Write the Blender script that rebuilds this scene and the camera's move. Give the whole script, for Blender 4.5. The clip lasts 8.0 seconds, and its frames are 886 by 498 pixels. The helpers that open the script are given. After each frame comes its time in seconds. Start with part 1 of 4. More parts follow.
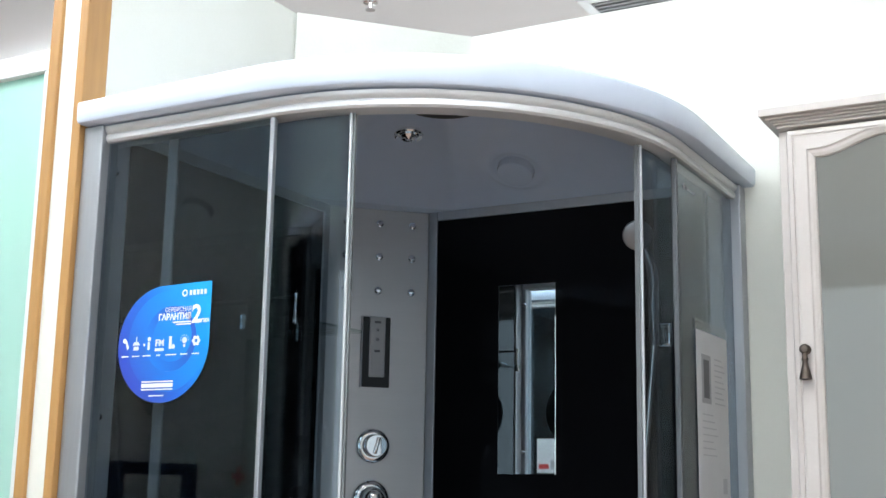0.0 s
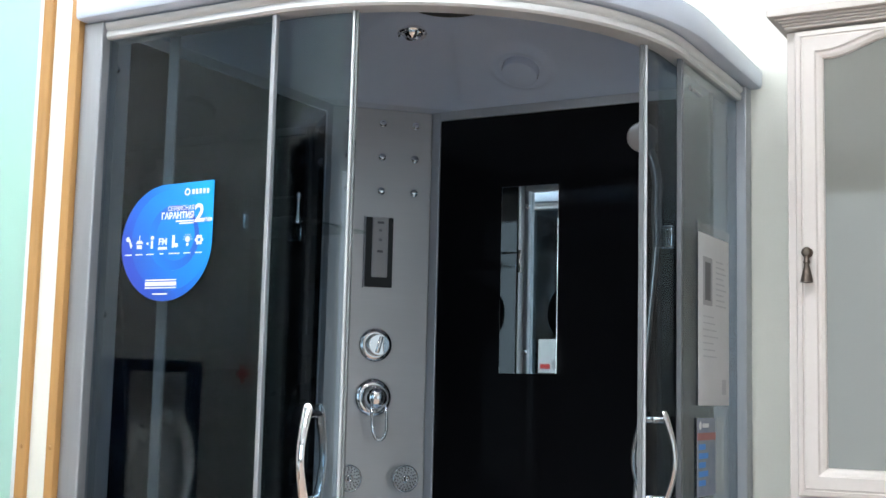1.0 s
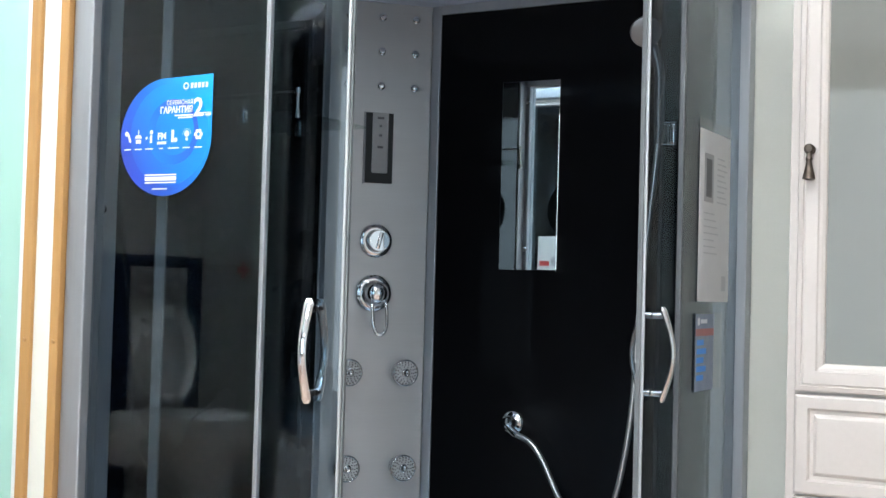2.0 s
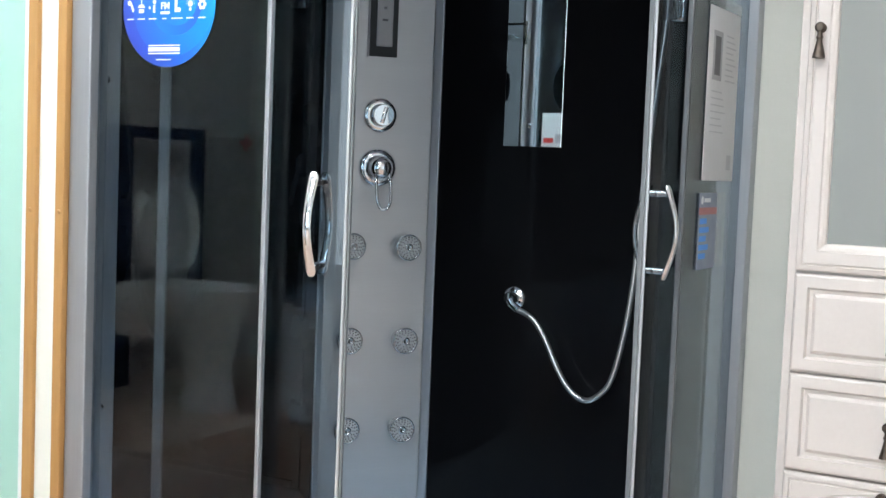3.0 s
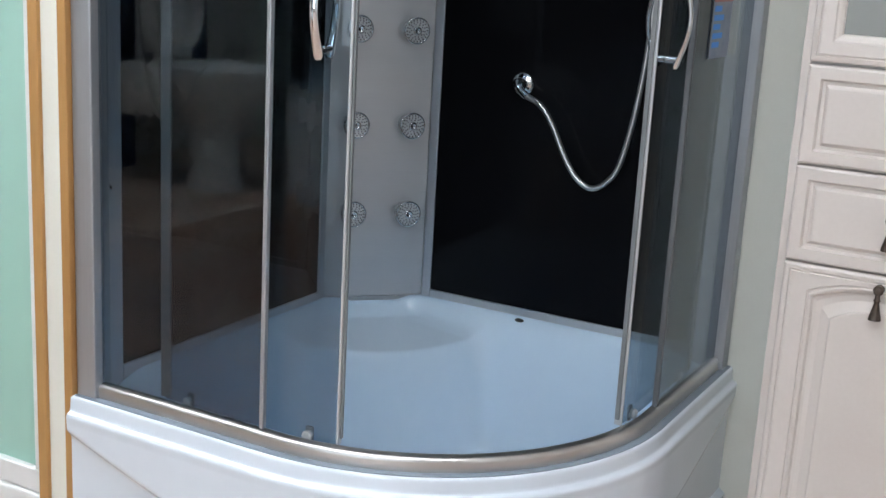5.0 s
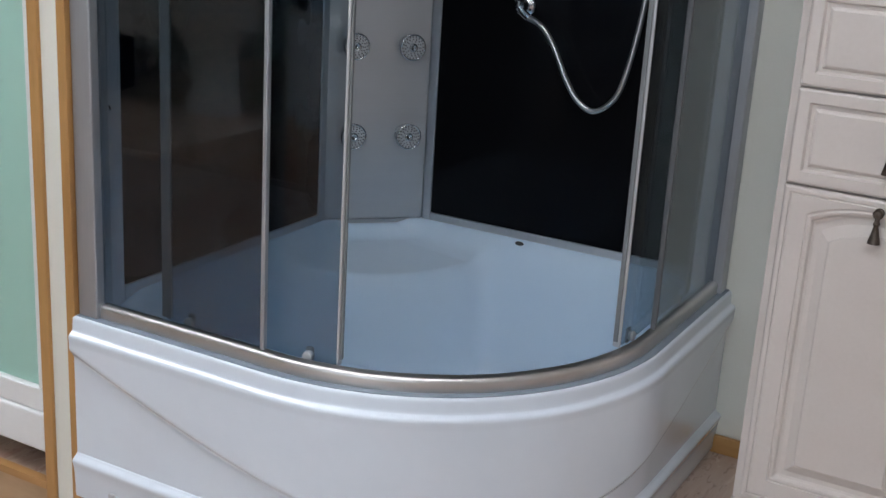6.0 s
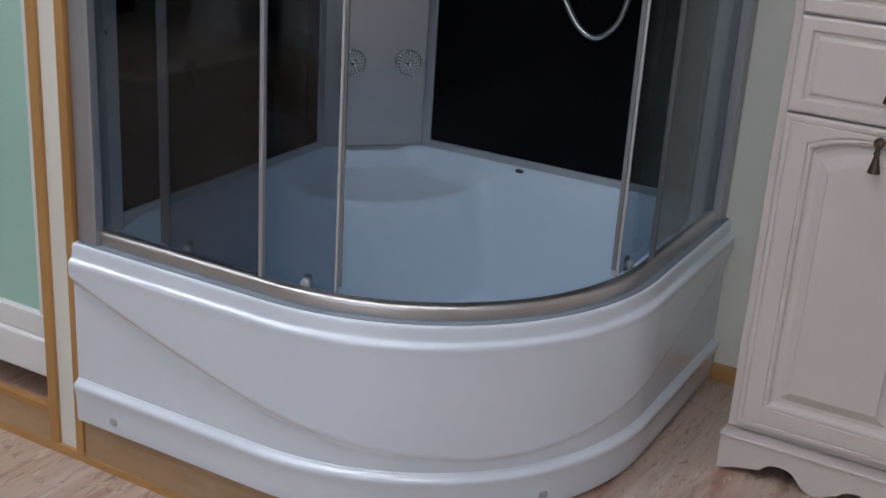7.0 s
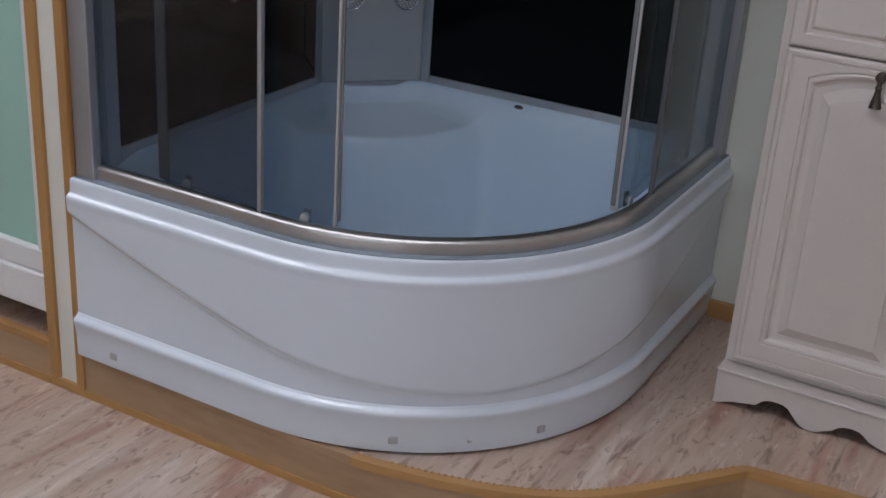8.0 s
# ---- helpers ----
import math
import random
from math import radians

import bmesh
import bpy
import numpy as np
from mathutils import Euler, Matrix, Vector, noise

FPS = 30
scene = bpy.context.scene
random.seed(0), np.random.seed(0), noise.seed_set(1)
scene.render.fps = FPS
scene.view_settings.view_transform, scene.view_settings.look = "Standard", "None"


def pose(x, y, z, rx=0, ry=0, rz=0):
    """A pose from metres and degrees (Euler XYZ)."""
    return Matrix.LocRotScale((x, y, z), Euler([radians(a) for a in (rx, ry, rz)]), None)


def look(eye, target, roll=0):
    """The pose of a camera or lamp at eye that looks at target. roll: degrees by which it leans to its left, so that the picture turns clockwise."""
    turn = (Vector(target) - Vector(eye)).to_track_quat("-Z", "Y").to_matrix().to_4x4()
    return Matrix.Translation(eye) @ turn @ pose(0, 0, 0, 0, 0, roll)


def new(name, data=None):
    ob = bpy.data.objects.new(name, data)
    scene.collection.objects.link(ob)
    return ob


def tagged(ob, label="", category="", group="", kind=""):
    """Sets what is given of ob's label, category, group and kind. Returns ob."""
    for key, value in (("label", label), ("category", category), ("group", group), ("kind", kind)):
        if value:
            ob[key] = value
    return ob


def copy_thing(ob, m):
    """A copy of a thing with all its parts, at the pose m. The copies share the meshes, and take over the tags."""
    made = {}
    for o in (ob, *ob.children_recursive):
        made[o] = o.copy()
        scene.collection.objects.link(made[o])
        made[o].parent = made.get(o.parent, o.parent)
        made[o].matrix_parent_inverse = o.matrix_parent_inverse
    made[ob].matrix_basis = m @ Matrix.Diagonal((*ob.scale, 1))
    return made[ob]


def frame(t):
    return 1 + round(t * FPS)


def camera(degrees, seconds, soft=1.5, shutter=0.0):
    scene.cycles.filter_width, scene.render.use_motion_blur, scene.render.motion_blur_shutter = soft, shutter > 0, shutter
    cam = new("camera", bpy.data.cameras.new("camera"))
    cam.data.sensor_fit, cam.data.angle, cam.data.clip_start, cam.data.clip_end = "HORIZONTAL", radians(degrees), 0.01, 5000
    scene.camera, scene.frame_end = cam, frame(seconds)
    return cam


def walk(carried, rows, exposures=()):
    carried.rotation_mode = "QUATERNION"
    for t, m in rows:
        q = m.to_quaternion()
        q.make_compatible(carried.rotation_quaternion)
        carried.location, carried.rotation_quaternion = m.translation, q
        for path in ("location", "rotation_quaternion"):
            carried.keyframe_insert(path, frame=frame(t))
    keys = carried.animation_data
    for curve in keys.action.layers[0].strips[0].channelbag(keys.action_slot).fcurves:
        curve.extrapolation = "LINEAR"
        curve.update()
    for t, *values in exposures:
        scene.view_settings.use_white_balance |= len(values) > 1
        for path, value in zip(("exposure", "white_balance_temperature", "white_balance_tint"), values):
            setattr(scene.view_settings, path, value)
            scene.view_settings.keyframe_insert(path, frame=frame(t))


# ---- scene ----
cam = camera(39.6, 8.0)

PATH = [
    (0, (1.692, -2.623, 1.282), (0.737, -0.909, 1.67), 1.0),
    (0.5, (1.693, -2.622, 1.28), (0.731, -0.9, 1.616), 1.1),
    (1, (1.692, -2.62, 1.282), (0.723, -0.886, 1.511), 1.4),
    (1.2, (1.692, -2.619, 1.283), (0.721, -0.882, 1.483), 1.4),
    (2.3, (1.687, -2.617, 1.278), (0.716, -0.869, 1.283), 1.8),
    (2.5, (1.688, -2.618, 1.281), (0.716, -0.871, 1.247), 2.0),
    (3, (1.686, -2.622, 1.278), (0.72, -0.876, 1.14), 2.3),
    (3.5, (1.689, -2.614, 1.282), (0.728, -0.878, 1.029), 2.5),
    (4, (1.681, -2.619, 1.284), (0.734, -0.891, 0.941), 2.7),
    (4.5, (1.679, -2.617, 1.285), (0.739, -0.902, 0.867), 3.0),
    (6, (1.682, -2.619, 1.278), (0.77, -0.943, 0.676), 3.5),
    (6.5, (1.687, -2.618, 1.278), (0.785, -0.958, 0.622), 3.6),
    (7, (1.691, -2.61, 1.281), (0.798, -0.97, 0.566), 3.7),
    (8, (1.69, -2.613, 1.269), (0.823, -0.999, 0.466), 3.9),
]
walk(cam, [(t, look(eye, target, roll)) for t, eye, target, roll in PATH],
     exposures=[(0, -0.45, 6250, 6), (0.5, -0.45, 6250, 6), (1.0, -0.33, 6280, 6), (2.5, -0.15, 6320, 6), (3.5, -0.08, 6350, 7), (4.5, -0.34, 6320, 8), (6.0, -1.02, 6330, 11), (7.0, -1.42, 6330, 14), (8.0, -1.64, 6320, 16)])

# ---- light ----
world = bpy.data.worlds.new("hall_air")
scene.world = world
world.use_nodes = True
world.node_tree.nodes["Background"].inputs[0].default_value = (0.9, 0.95, 1.0, 1)
world.node_tree.nodes["Background"].inputs[1].default_value = 0.05
LAMP_POWER = 17.5


def fill_light(m, w, h, power):
    """An area lamp in an added, unseen window opening, to fill the hall."""
    la = bpy.data.lights.new("unseen_window_fill", "AREA")
    la.shape, la.size, la.size_y, la.energy, la.color = "RECTANGLE", w, h, power, (0.83, 0.925, 1.0)
    ob = new("unseen_window_fill", la)
    ob.matrix_world = m
    return ob


# added fill: south and east for the bay, north for the back ceiling
fill_light(pose(1.4, -7.93, 1.7, 90, 0, 0), 4.9, 2.4, 175)
fill_light(pose(0.5, 5.93, 1.7, -90, 0, 0), 4.9, 2.4, 230)
fill_light(pose(5.93, -3.4, 1.7, 90, 0, 90), 3.2, 2.4, 24)


# ---- materials ----
def surface(name, c1, c2, scale=6.0, rough=0.5, metal=0.0, bump=0.0, stretch=(1, 1, 1), fine=0.0, rough_var=0.08, coat=0.0, spec=0.5, turn=0.0):
    """A procedural material: two colours mixed by noise at two scales, with bump and uneven gloss."""
    m = bpy.data.materials.new(name)
    m.use_nodes = True
    nt = m.node_tree
    n, l = nt.nodes, nt.links
    b = n["Principled BSDF"]
    tc = n.new("ShaderNodeTexCoord")
    mp = n.new("ShaderNodeMapping")
    mp.inputs["Scale"].default_value = stretch
    mp.inputs["Rotation"].default_value = (0, 0, turn)
    l.new(tc.outputs["Object"], mp.inputs[0])
    big = n.new("ShaderNodeTexNoise")
    big.inputs["Scale"].default_value = scale
    big.inputs["Detail"].default_value = 5
    big.inputs["Roughness"].default_value = 0.6
    l.new(mp.outputs[0], big.inputs["Vector"])
    small = n.new("ShaderNodeTexNoise")
    small.inputs["Scale"].default_value = fine or scale * 14
    small.inputs["Detail"].default_value = 3
    l.new(mp.outputs[0], small.inputs["Vector"])
    mixf = n.new("ShaderNodeMath")
    mixf.operation = "MULTIPLY_ADD"
    l.new(small.outputs[0], mixf.inputs[0])
    mixf.inputs[1].default_value = 0.35
    l.new(big.outputs[0], mixf.inputs[2])
    ramp = n.new("ShaderNodeValToRGB")
    ramp.color_ramp.elements[0].position, ramp.color_ramp.elements[1].position = 0.42, 0.95
    ramp.color_ramp.elements[0].color, ramp.color_ramp.elements[1].color = (*c1, 1), (*c2, 1)
    l.new(mixf.outputs[0], ramp.inputs[0])
    l.new(ramp.outputs[0], b.inputs["Base Color"])
    rr = n.new("ShaderNodeMapRange")
    rr.inputs["To Min"].default_value, rr.inputs["To Max"].default_value = max(0.0, rough - rough_var), min(1.0, rough + rough_var)
    l.new(big.outputs[0], rr.inputs[0])
    l.new(rr.outputs[0], b.inputs["Roughness"])
    b.inputs["Metallic"].default_value = metal
    b.inputs["Coat Weight"].default_value = coat
    b.inputs["Specular IOR Level"].default_value = spec
    if bump:
        bp = n.new("ShaderNodeBump")
        bp.inputs["Strength"].default_value = bump
        bp.inputs["Distance"].default_value = 0.002
        l.new(small.outputs[0], bp.inputs["Height"])
        l.new(bp.outputs[0], b.inputs["Normal"])
    return m


def pane_glass(name, tint, rough=0.0, ior=1.5, frost=None, milky=0.9, glow=0.4):
    """Thin glass: clear or tinted transmission under a Fresnel gloss."""
    m = bpy.data.materials.new(name)
    m.use_nodes = True
    nt = m.node_tree
    n, l = nt.nodes, nt.links
    n.remove(n["Principled BSDF"])
    out = n["Material Output"]
    tr = n.new("ShaderNodeBsdfTransparent")
    tr.inputs[0].default_value = (*tint, 1)
    gl = n.new("ShaderNodeBsdfGlossy")
    gl.inputs["Roughness"].default_value = rough
    # gloss by Schlick's rule from the facing angle
    lw = n.new("ShaderNodeLayerWeight")
    lw.inputs[0].default_value = 0.5
    pw = n.new("ShaderNodeMath")
    pw.operation = "POWER"
    pw.inputs[1].default_value = 5.0
    l.new(lw.outputs["Facing"], pw.inputs[0])
    f0 = ((ior - 1) / (ior + 1)) ** 2
    fr = n.new("ShaderNodeMath")
    fr.operation = "MULTIPLY_ADD"
    fr.inputs[1].default_value, fr.inputs[2].default_value = 1 - f0, f0
    l.new(pw.outputs[0], fr.inputs[0])
    mx = n.new("ShaderNodeMixShader")
    l.new(fr.outputs[0], mx.inputs[0])
    base = tr.outputs[0]
    if frost:
        df = n.new("ShaderNodeBsdfDiffuse")
        df.inputs[0].default_value = (*frost, 1)
        tl = n.new("ShaderNodeBsdfTranslucent")
        tl.inputs[0].default_value = (*frost, 1)
        m1, m2 = n.new("ShaderNodeMixShader"), n.new("ShaderNodeMixShader")
        m1.inputs[0].default_value, m2.inputs[0].default_value = glow, milky
        l.new(df.outputs[0], m1.inputs[1]), l.new(tl.outputs[0], m1.inputs[2])
        l.new(tr.outputs[0], m2.inputs[1]), l.new(m1.outputs[0], m2.inputs[2])
        base = m2.outputs[0]
    l.new(base, mx.inputs[1]), l.new(gl.outputs[0], mx.inputs[2])
    l.new(mx.outputs[0], out.inputs[0])
    return m


def laminate_material():
    """Pinkish-beige floor laminate: long grain along y, reddish streaks and knots."""
    m = surface("laminate", (0.45, 0.325, 0.255), (0.61, 0.49, 0.41), scale=9, rough=0.36, bump=0.05, stretch=(1, 0.13, 1), fine=90, rough_var=0.06)
    nt = m.node_tree
    n, l = nt.nodes, nt.links
    b = n["Principled BSDF"]
    old = b.inputs["Base Color"].links[0].from_socket
    tc = n.new("ShaderNodeTexCoord")

    def blot(stretch, scale, lo, hi, color, prev, strength, distort=0.6):
        mp = n.new("ShaderNodeMapping")
        mp.inputs["Scale"].default_value = stretch
        l.new(tc.outputs["Object"], mp.inputs[0])
        no = n.new("ShaderNodeTexNoise")
        no.inputs["Scale"].default_value, no.inputs["Detail"].default_value = scale, 4
        no.inputs["Distortion"].default_value = distort
        l.new(mp.outputs[0], no.inputs["Vector"])
        mr = n.new("ShaderNodeMapRange")
        mr.inputs["From Min"].default_value, mr.inputs["From Max"].default_value = lo, hi
        mr.inputs["To Max"].default_value = strength
        l.new(no.outputs[0], mr.inputs[0])
        mx = n.new("ShaderNodeMix")
        mx.data_type = "RGBA"
        l.new(mr.outputs[0], mx.inputs[0])
        l.new(prev, mx.inputs[6])
        mx.inputs[7].default_value = (*color, 1)
        return mx.outputs[2]

    c = blot((1, 0.2, 1), 9, 0.53, 0.70, (0.38, 0.20, 0.15), old, 0.95)
    c = blot((1, 0.15, 1), 17, 0.58, 0.74, (0.28, 0.165, 0.12), c, 0.75)
    c = blot((1, 0.12, 1), 12, 0.55, 0.7, (0.74, 0.67, 0.62), c, 0.7)
    c = blot((1, 0.16, 1), 34, 0.60, 0.72, (0.20, 0.115, 0.085), c, 0.8, 0.4)
    c = blot((1, 0.35, 1), 58, 0.57, 0.68, (0.21, 0.125, 0.095), c, 0.6, 1.2)
    c = blot((1, 0.3, 1), 40, 0.60, 0.72, (0.76, 0.69, 0.63), c, 0.5, 0.8)
    # narrow strips, each of its own tone
    mp = n.new("ShaderNodeMapping")
    mp.inputs["Rotation"].default_value = (0, 0, math.pi / 2)
    l.new(tc.outputs["Object"], mp.inputs[0])
    br = n.new("ShaderNodeTexBrick")
    br.inputs["Scale"].default_value = 1.0
    br.inputs["Brick Width"].default_value, br.inputs["Row Height"].default_value = 1.2, 0.064
    br.inputs["Mortar Size"].default_value = 0.0006
    br.inputs["Color1"].default_value, br.inputs["Color2"].default_value = (0.90, 0.90, 0.90, 1), (1.05, 1.03, 1.02, 1)
    br.inputs["Mortar"].default_value = (0.90, 0.87, 0.85, 1)
    l.new(mp.outputs[0], br.inputs["Vector"])
    mul = n.new("ShaderNodeMix")
    mul.data_type, mul.blend_type = "RGBA", "MULTIPLY"
    mul.inputs[0].default_value = 1.0
    l.new(c, mul.inputs[6]), l.new(br.outputs[0], mul.inputs[7])
    l.new(mul.outputs[2], b.inputs["Base Color"])
    return m


def fading_print(name, colors, lo, hi, axis=(1, 0, 0.6)):
    """Glossy print whose colour runs across the sheet."""
    m = bpy.data.materials.new(name)
    m.use_nodes = True
    n, l = m.node_tree.nodes, m.node_tree.links
    tc = n.new("ShaderNodeTexCoord")
    dot = n.new("ShaderNodeVectorMath")
    dot.operation = "DOT_PRODUCT"
    dot.inputs[1].default_value = axis
    l.new(tc.outputs["Object"], dot.inputs[0])
    mr = n.new("ShaderNodeMapRange")
    mr.inputs["From Min"].default_value, mr.inputs["From Max"].default_value = lo, hi
    l.new(dot.outputs["Value"], mr.inputs[0])
    ramp = n.new("ShaderNodeValToRGB")
    while len(ramp.color_ramp.elements) < len(colors):
        ramp.color_ramp.elements.new(0.5)
    for i, (e, c) in enumerate(zip(ramp.color_ramp.elements, colors)):
        e.position = i / (len(colors) - 1)
        e.color = (*c, 1)
    l.new(mr.outputs[0], ramp.inputs[0])
    b = n["Principled BSDF"]
    l.new(ramp.outputs[0], b.inputs["Base Color"])
    b.inputs["Roughness"].default_value = 0.3
    return m


def emitter(name, color, power):
    m = bpy.data.materials.new(name)
    m.use_nodes = True
    b = m.node_tree.nodes["Principled BSDF"]
    b.inputs["Base Color"].default_value = (0.8, 0.8, 0.8, 1)
    b.inputs["Emission Color"].default_value = (*color, 1)
    b.inputs["Emission Strength"].default_value = power
    return m


WALLPAINT = surface("cream_paint", (0.735, 0.737, 0.665), (0.785, 0.787, 0.72), scale=3, rough=0.62, bump=0.12, fine=160)
# south wall behind the camera, darkened so the glass mirrors less light
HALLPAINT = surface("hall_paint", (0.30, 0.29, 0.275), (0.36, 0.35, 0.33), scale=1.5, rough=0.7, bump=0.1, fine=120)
CEILPAINT = surface("ceiling_paint", (0.82, 0.82, 0.83), (0.86, 0.86, 0.87), scale=2, rough=0.8, bump=0.1, fine=90)
LIGHTPAINT = surface("light_hall_paint", (0.60, 0.59, 0.57), (0.66, 0.65, 0.63), scale=1.5, rough=0.7, bump=0.1, fine=120)
WOOD = surface("varnished_pine_trim", (0.35, 0.175, 0.055), (0.54, 0.305, 0.11), scale=10, rough=0.42, bump=0.08, stretch=(1, 1, 0.12), fine=70)
WOODFLAT = surface("varnished_pine_edging", (0.38, 0.195, 0.065), (0.54, 0.315, 0.12), scale=12, rough=0.42, bump=0.08, stretch=(0.2, 0.2, 1), fine=70)
PLY = surface("podium_plywood", (0.33, 0.205, 0.115), (0.50, 0.345, 0.205), scale=7, rough=0.5, bump=0.06, stretch=(0.25, 1, 1), fine=55)
LAMINATE = laminate_material()
ACRYLIC = surface("white_acrylic", (0.665, 0.735, 0.82), (0.71, 0.78, 0.865), scale=2.2, rough=0.12, rough_var=0.04, coat=1.0, fine=30, spec=0.5)
# white rim ledge tinted dark, standing in for its reflection of the rail
RIMDARK = surface("grey_blue_strip", (0.20, 0.245, 0.30), (0.25, 0.295, 0.35), scale=6, rough=0.2)
BASIN = surface("pale_blue_white_acrylic", (0.66, 0.80, 0.94), (0.70, 0.83, 0.955), scale=2.2, rough=0.10, rough_var=0.05, coat=0.0, fine=30)
ROOFWHITE = surface("roof_acrylic", (0.63, 0.70, 0.83), (0.67, 0.74, 0.86), scale=2.2, rough=0.22, rough_var=0.05, fine=30)
ALU = surface("satin_aluminium", (0.53, 0.545, 0.57), (0.61, 0.625, 0.65), scale=5, rough=0.45, metal=0.7, bump=0.03, stretch=(1, 1, 0.05), fine=200)
RAILALU = surface("rail_aluminium", (0.58, 0.565, 0.55), (0.65, 0.635, 0.62), scale=5, rough=0.36, metal=1.0, bump=0.02, stretch=(0.1, 0.1, 1), fine=200)
BRUSHED = surface("brushed_steel_panel", (0.55, 0.55, 0.555), (0.615, 0.615, 0.62), scale=4, rough=0.38, metal=0.62, bump=0.05, stretch=(0.06, 0.06, 1.6), fine=260, rough_var=0.05)
CHROME = surface("chrome", (0.80, 0.80, 0.81), (0.88, 0.88, 0.89), scale=6, rough=0.07, metal=1.0, rough_var=0.04)
JETGREY = surface("jet_plastic_chrome", (0.62, 0.62, 0.62), (0.72, 0.72, 0.72), scale=20, rough=0.12, metal=1.0)
JETFACE = surface("jet_spray_face", (0.62, 0.62, 0.625), (0.70, 0.70, 0.705), scale=20, rough=0.35, metal=0.3)
MINT = surface("pale_mint_paint", (0.66, 0.76, 0.70), (0.72, 0.82, 0.76), scale=1.5, rough=0.6, bump=0.1, fine=120)
HOSE = surface("metal_hose", (0.50, 0.50, 0.50), (0.60, 0.60, 0.60), scale=40, rough=0.3, metal=0.9)
HEADGREY = surface("hand_shower_grey", (0.19, 0.19, 0.20), (0.25, 0.25, 0.26), scale=20, rough=0.3, metal=0.5)
# dark feet and rain head; also painted shade for jet holes, overflow and vent
DARKHOLE = surface("dark_rubber_and_hole_shade", (0.03, 0.03, 0.03), (0.05, 0.05, 0.05), scale=20, rough=0.6)
BLACKGLASS = surface("black_back_glass", (0.004, 0.004, 0.005), (0.007, 0.007, 0.008), scale=1.2, rough=0.035, rough_var=0.02, fine=20, spec=0.16)
SMOKE = pane_glass("smoked_glass", (0.65, 0.705, 0.745), ior=1.52)
CABBACK = surface("cabinet_back_grey", (0.33, 0.325, 0.295), (0.38, 0.375, 0.34), scale=3, rough=0.5)
# clear pane mixed with an even grey-green diffuse layer
CLEAR = pane_glass("milky_cabinet_glass", (0.93, 0.95, 0.93), rough=0.03, ior=1.5, frost=(0.27, 0.27, 0.245), milky=0.64, glow=0.0)
SHELFGLASS = pane_glass("clear_shelf_glass", (0.90, 0.95, 0.93), ior=1.5)
SHELFEDGE = surface("green_glass_edge", (0.035, 0.045, 0.04), (0.05, 0.06, 0.055), scale=6, rough=0.25)
FROST = pane_glass("frosted_green_glass", (0.80, 0.95, 0.90), rough=0.35, ior=1.45, frost=(0.58, 0.84, 0.76))
MIRROR = surface("mirror_silver", (0.86, 0.88, 0.87), (0.88, 0.90, 0.89), scale=1, rough=0.008, metal=1.0, rough_var=0.006)
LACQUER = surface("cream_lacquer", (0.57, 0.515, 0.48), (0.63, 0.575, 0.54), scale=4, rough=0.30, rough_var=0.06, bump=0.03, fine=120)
BRONZE = surface("aged_bronze", (0.06, 0.045, 0.035), (0.16, 0.13, 0.11), scale=60, rough=0.38, metal=0.9, bump=0.2)
WHITEFRAME = surface("white_profile", (0.74, 0.75, 0.75), (0.80, 0.81, 0.81), scale=4, rough=0.3)
PAPER = surface("paper", (0.72, 0.72, 0.73), (0.78, 0.78, 0.79), scale=8, rough=0.6)
SLEEVE = pane_glass("plastic_sleeve", (0.93, 0.94, 0.95), rough=0.08, ior=1.4)
INKGREY = surface("grey_ink", (0.40, 0.40, 0.42), (0.46, 0.46, 0.48), scale=30, rough=0.6)
INKDARK = surface("dark_ink", (0.10, 0.10, 0.11), (0.16, 0.16, 0.17), scale=30, rough=0.6)
PALEINK = surface("pale_ink", (0.55, 0.55, 0.57), (0.60, 0.60, 0.62), scale=30, rough=0.6)
BLUELIGHT = surface("sticker_bright_blue", (0.008, 0.26, 0.78), (0.012, 0.31, 0.84), scale=5, rough=0.3)
DROPRIM = fading_print("drop_rim_print", ((0.035, 0.06, 0.46), (0.02, 0.14, 0.62), (0.015, 0.36, 0.85)), 1.00, 1.26)
DROPFACE = fading_print("drop_face_print", ((0.03, 0.09, 0.52), (0.016, 0.21, 0.70), (0.012, 0.30, 0.78)), 1.02, 1.25)
DROPCORE = fading_print("drop_core_print", ((0.012, 0.24, 0.74), (0.02, 0.15, 0.62), (0.03, 0.10, 0.54)), 1.04, 1.22)
# leaflet page: the side glass's glare is mixed into the print colour
LEAFPAGE = surface("glare_washed_leaflet_print", (0.13, 0.18, 0.30), (0.30, 0.34, 0.44), scale=26, rough=0.35)
PRINTWHITE = surface("white_print", (0.80, 0.82, 0.86), (0.84, 0.86, 0.90), scale=30, rough=0.4)
# leaflet's red band, dulled by the same painted-in glare
LEAFRED = surface("glare_washed_red_print", (0.40, 0.11, 0.10), (0.48, 0.17, 0.15), scale=20, rough=0.4)
RED = surface("red_print", (0.62, 0.05, 0.05), (0.70, 0.08, 0.07), scale=20, rough=0.4)
DISPLAYBLACK = surface("display_black_glass", (0.006, 0.006, 0.008), (0.012, 0.012, 0.014), scale=5, rough=0.05, rough_var=0.03, spec=0.2)
DISPLAYGREY = surface("display_key_strip", (0.44, 0.44, 0.445), (0.50, 0.50, 0.505), scale=10, rough=0.3)
CERAMIC = surface("white_ceramic", (0.78, 0.78, 0.77), (0.83, 0.83, 0.82), scale=3, rough=0.1, rough_var=0.04)
NAVY = surface("dark_blue_frame", (0.010, 0.022, 0.06), (0.016, 0.034, 0.085), scale=6, rough=0.4)
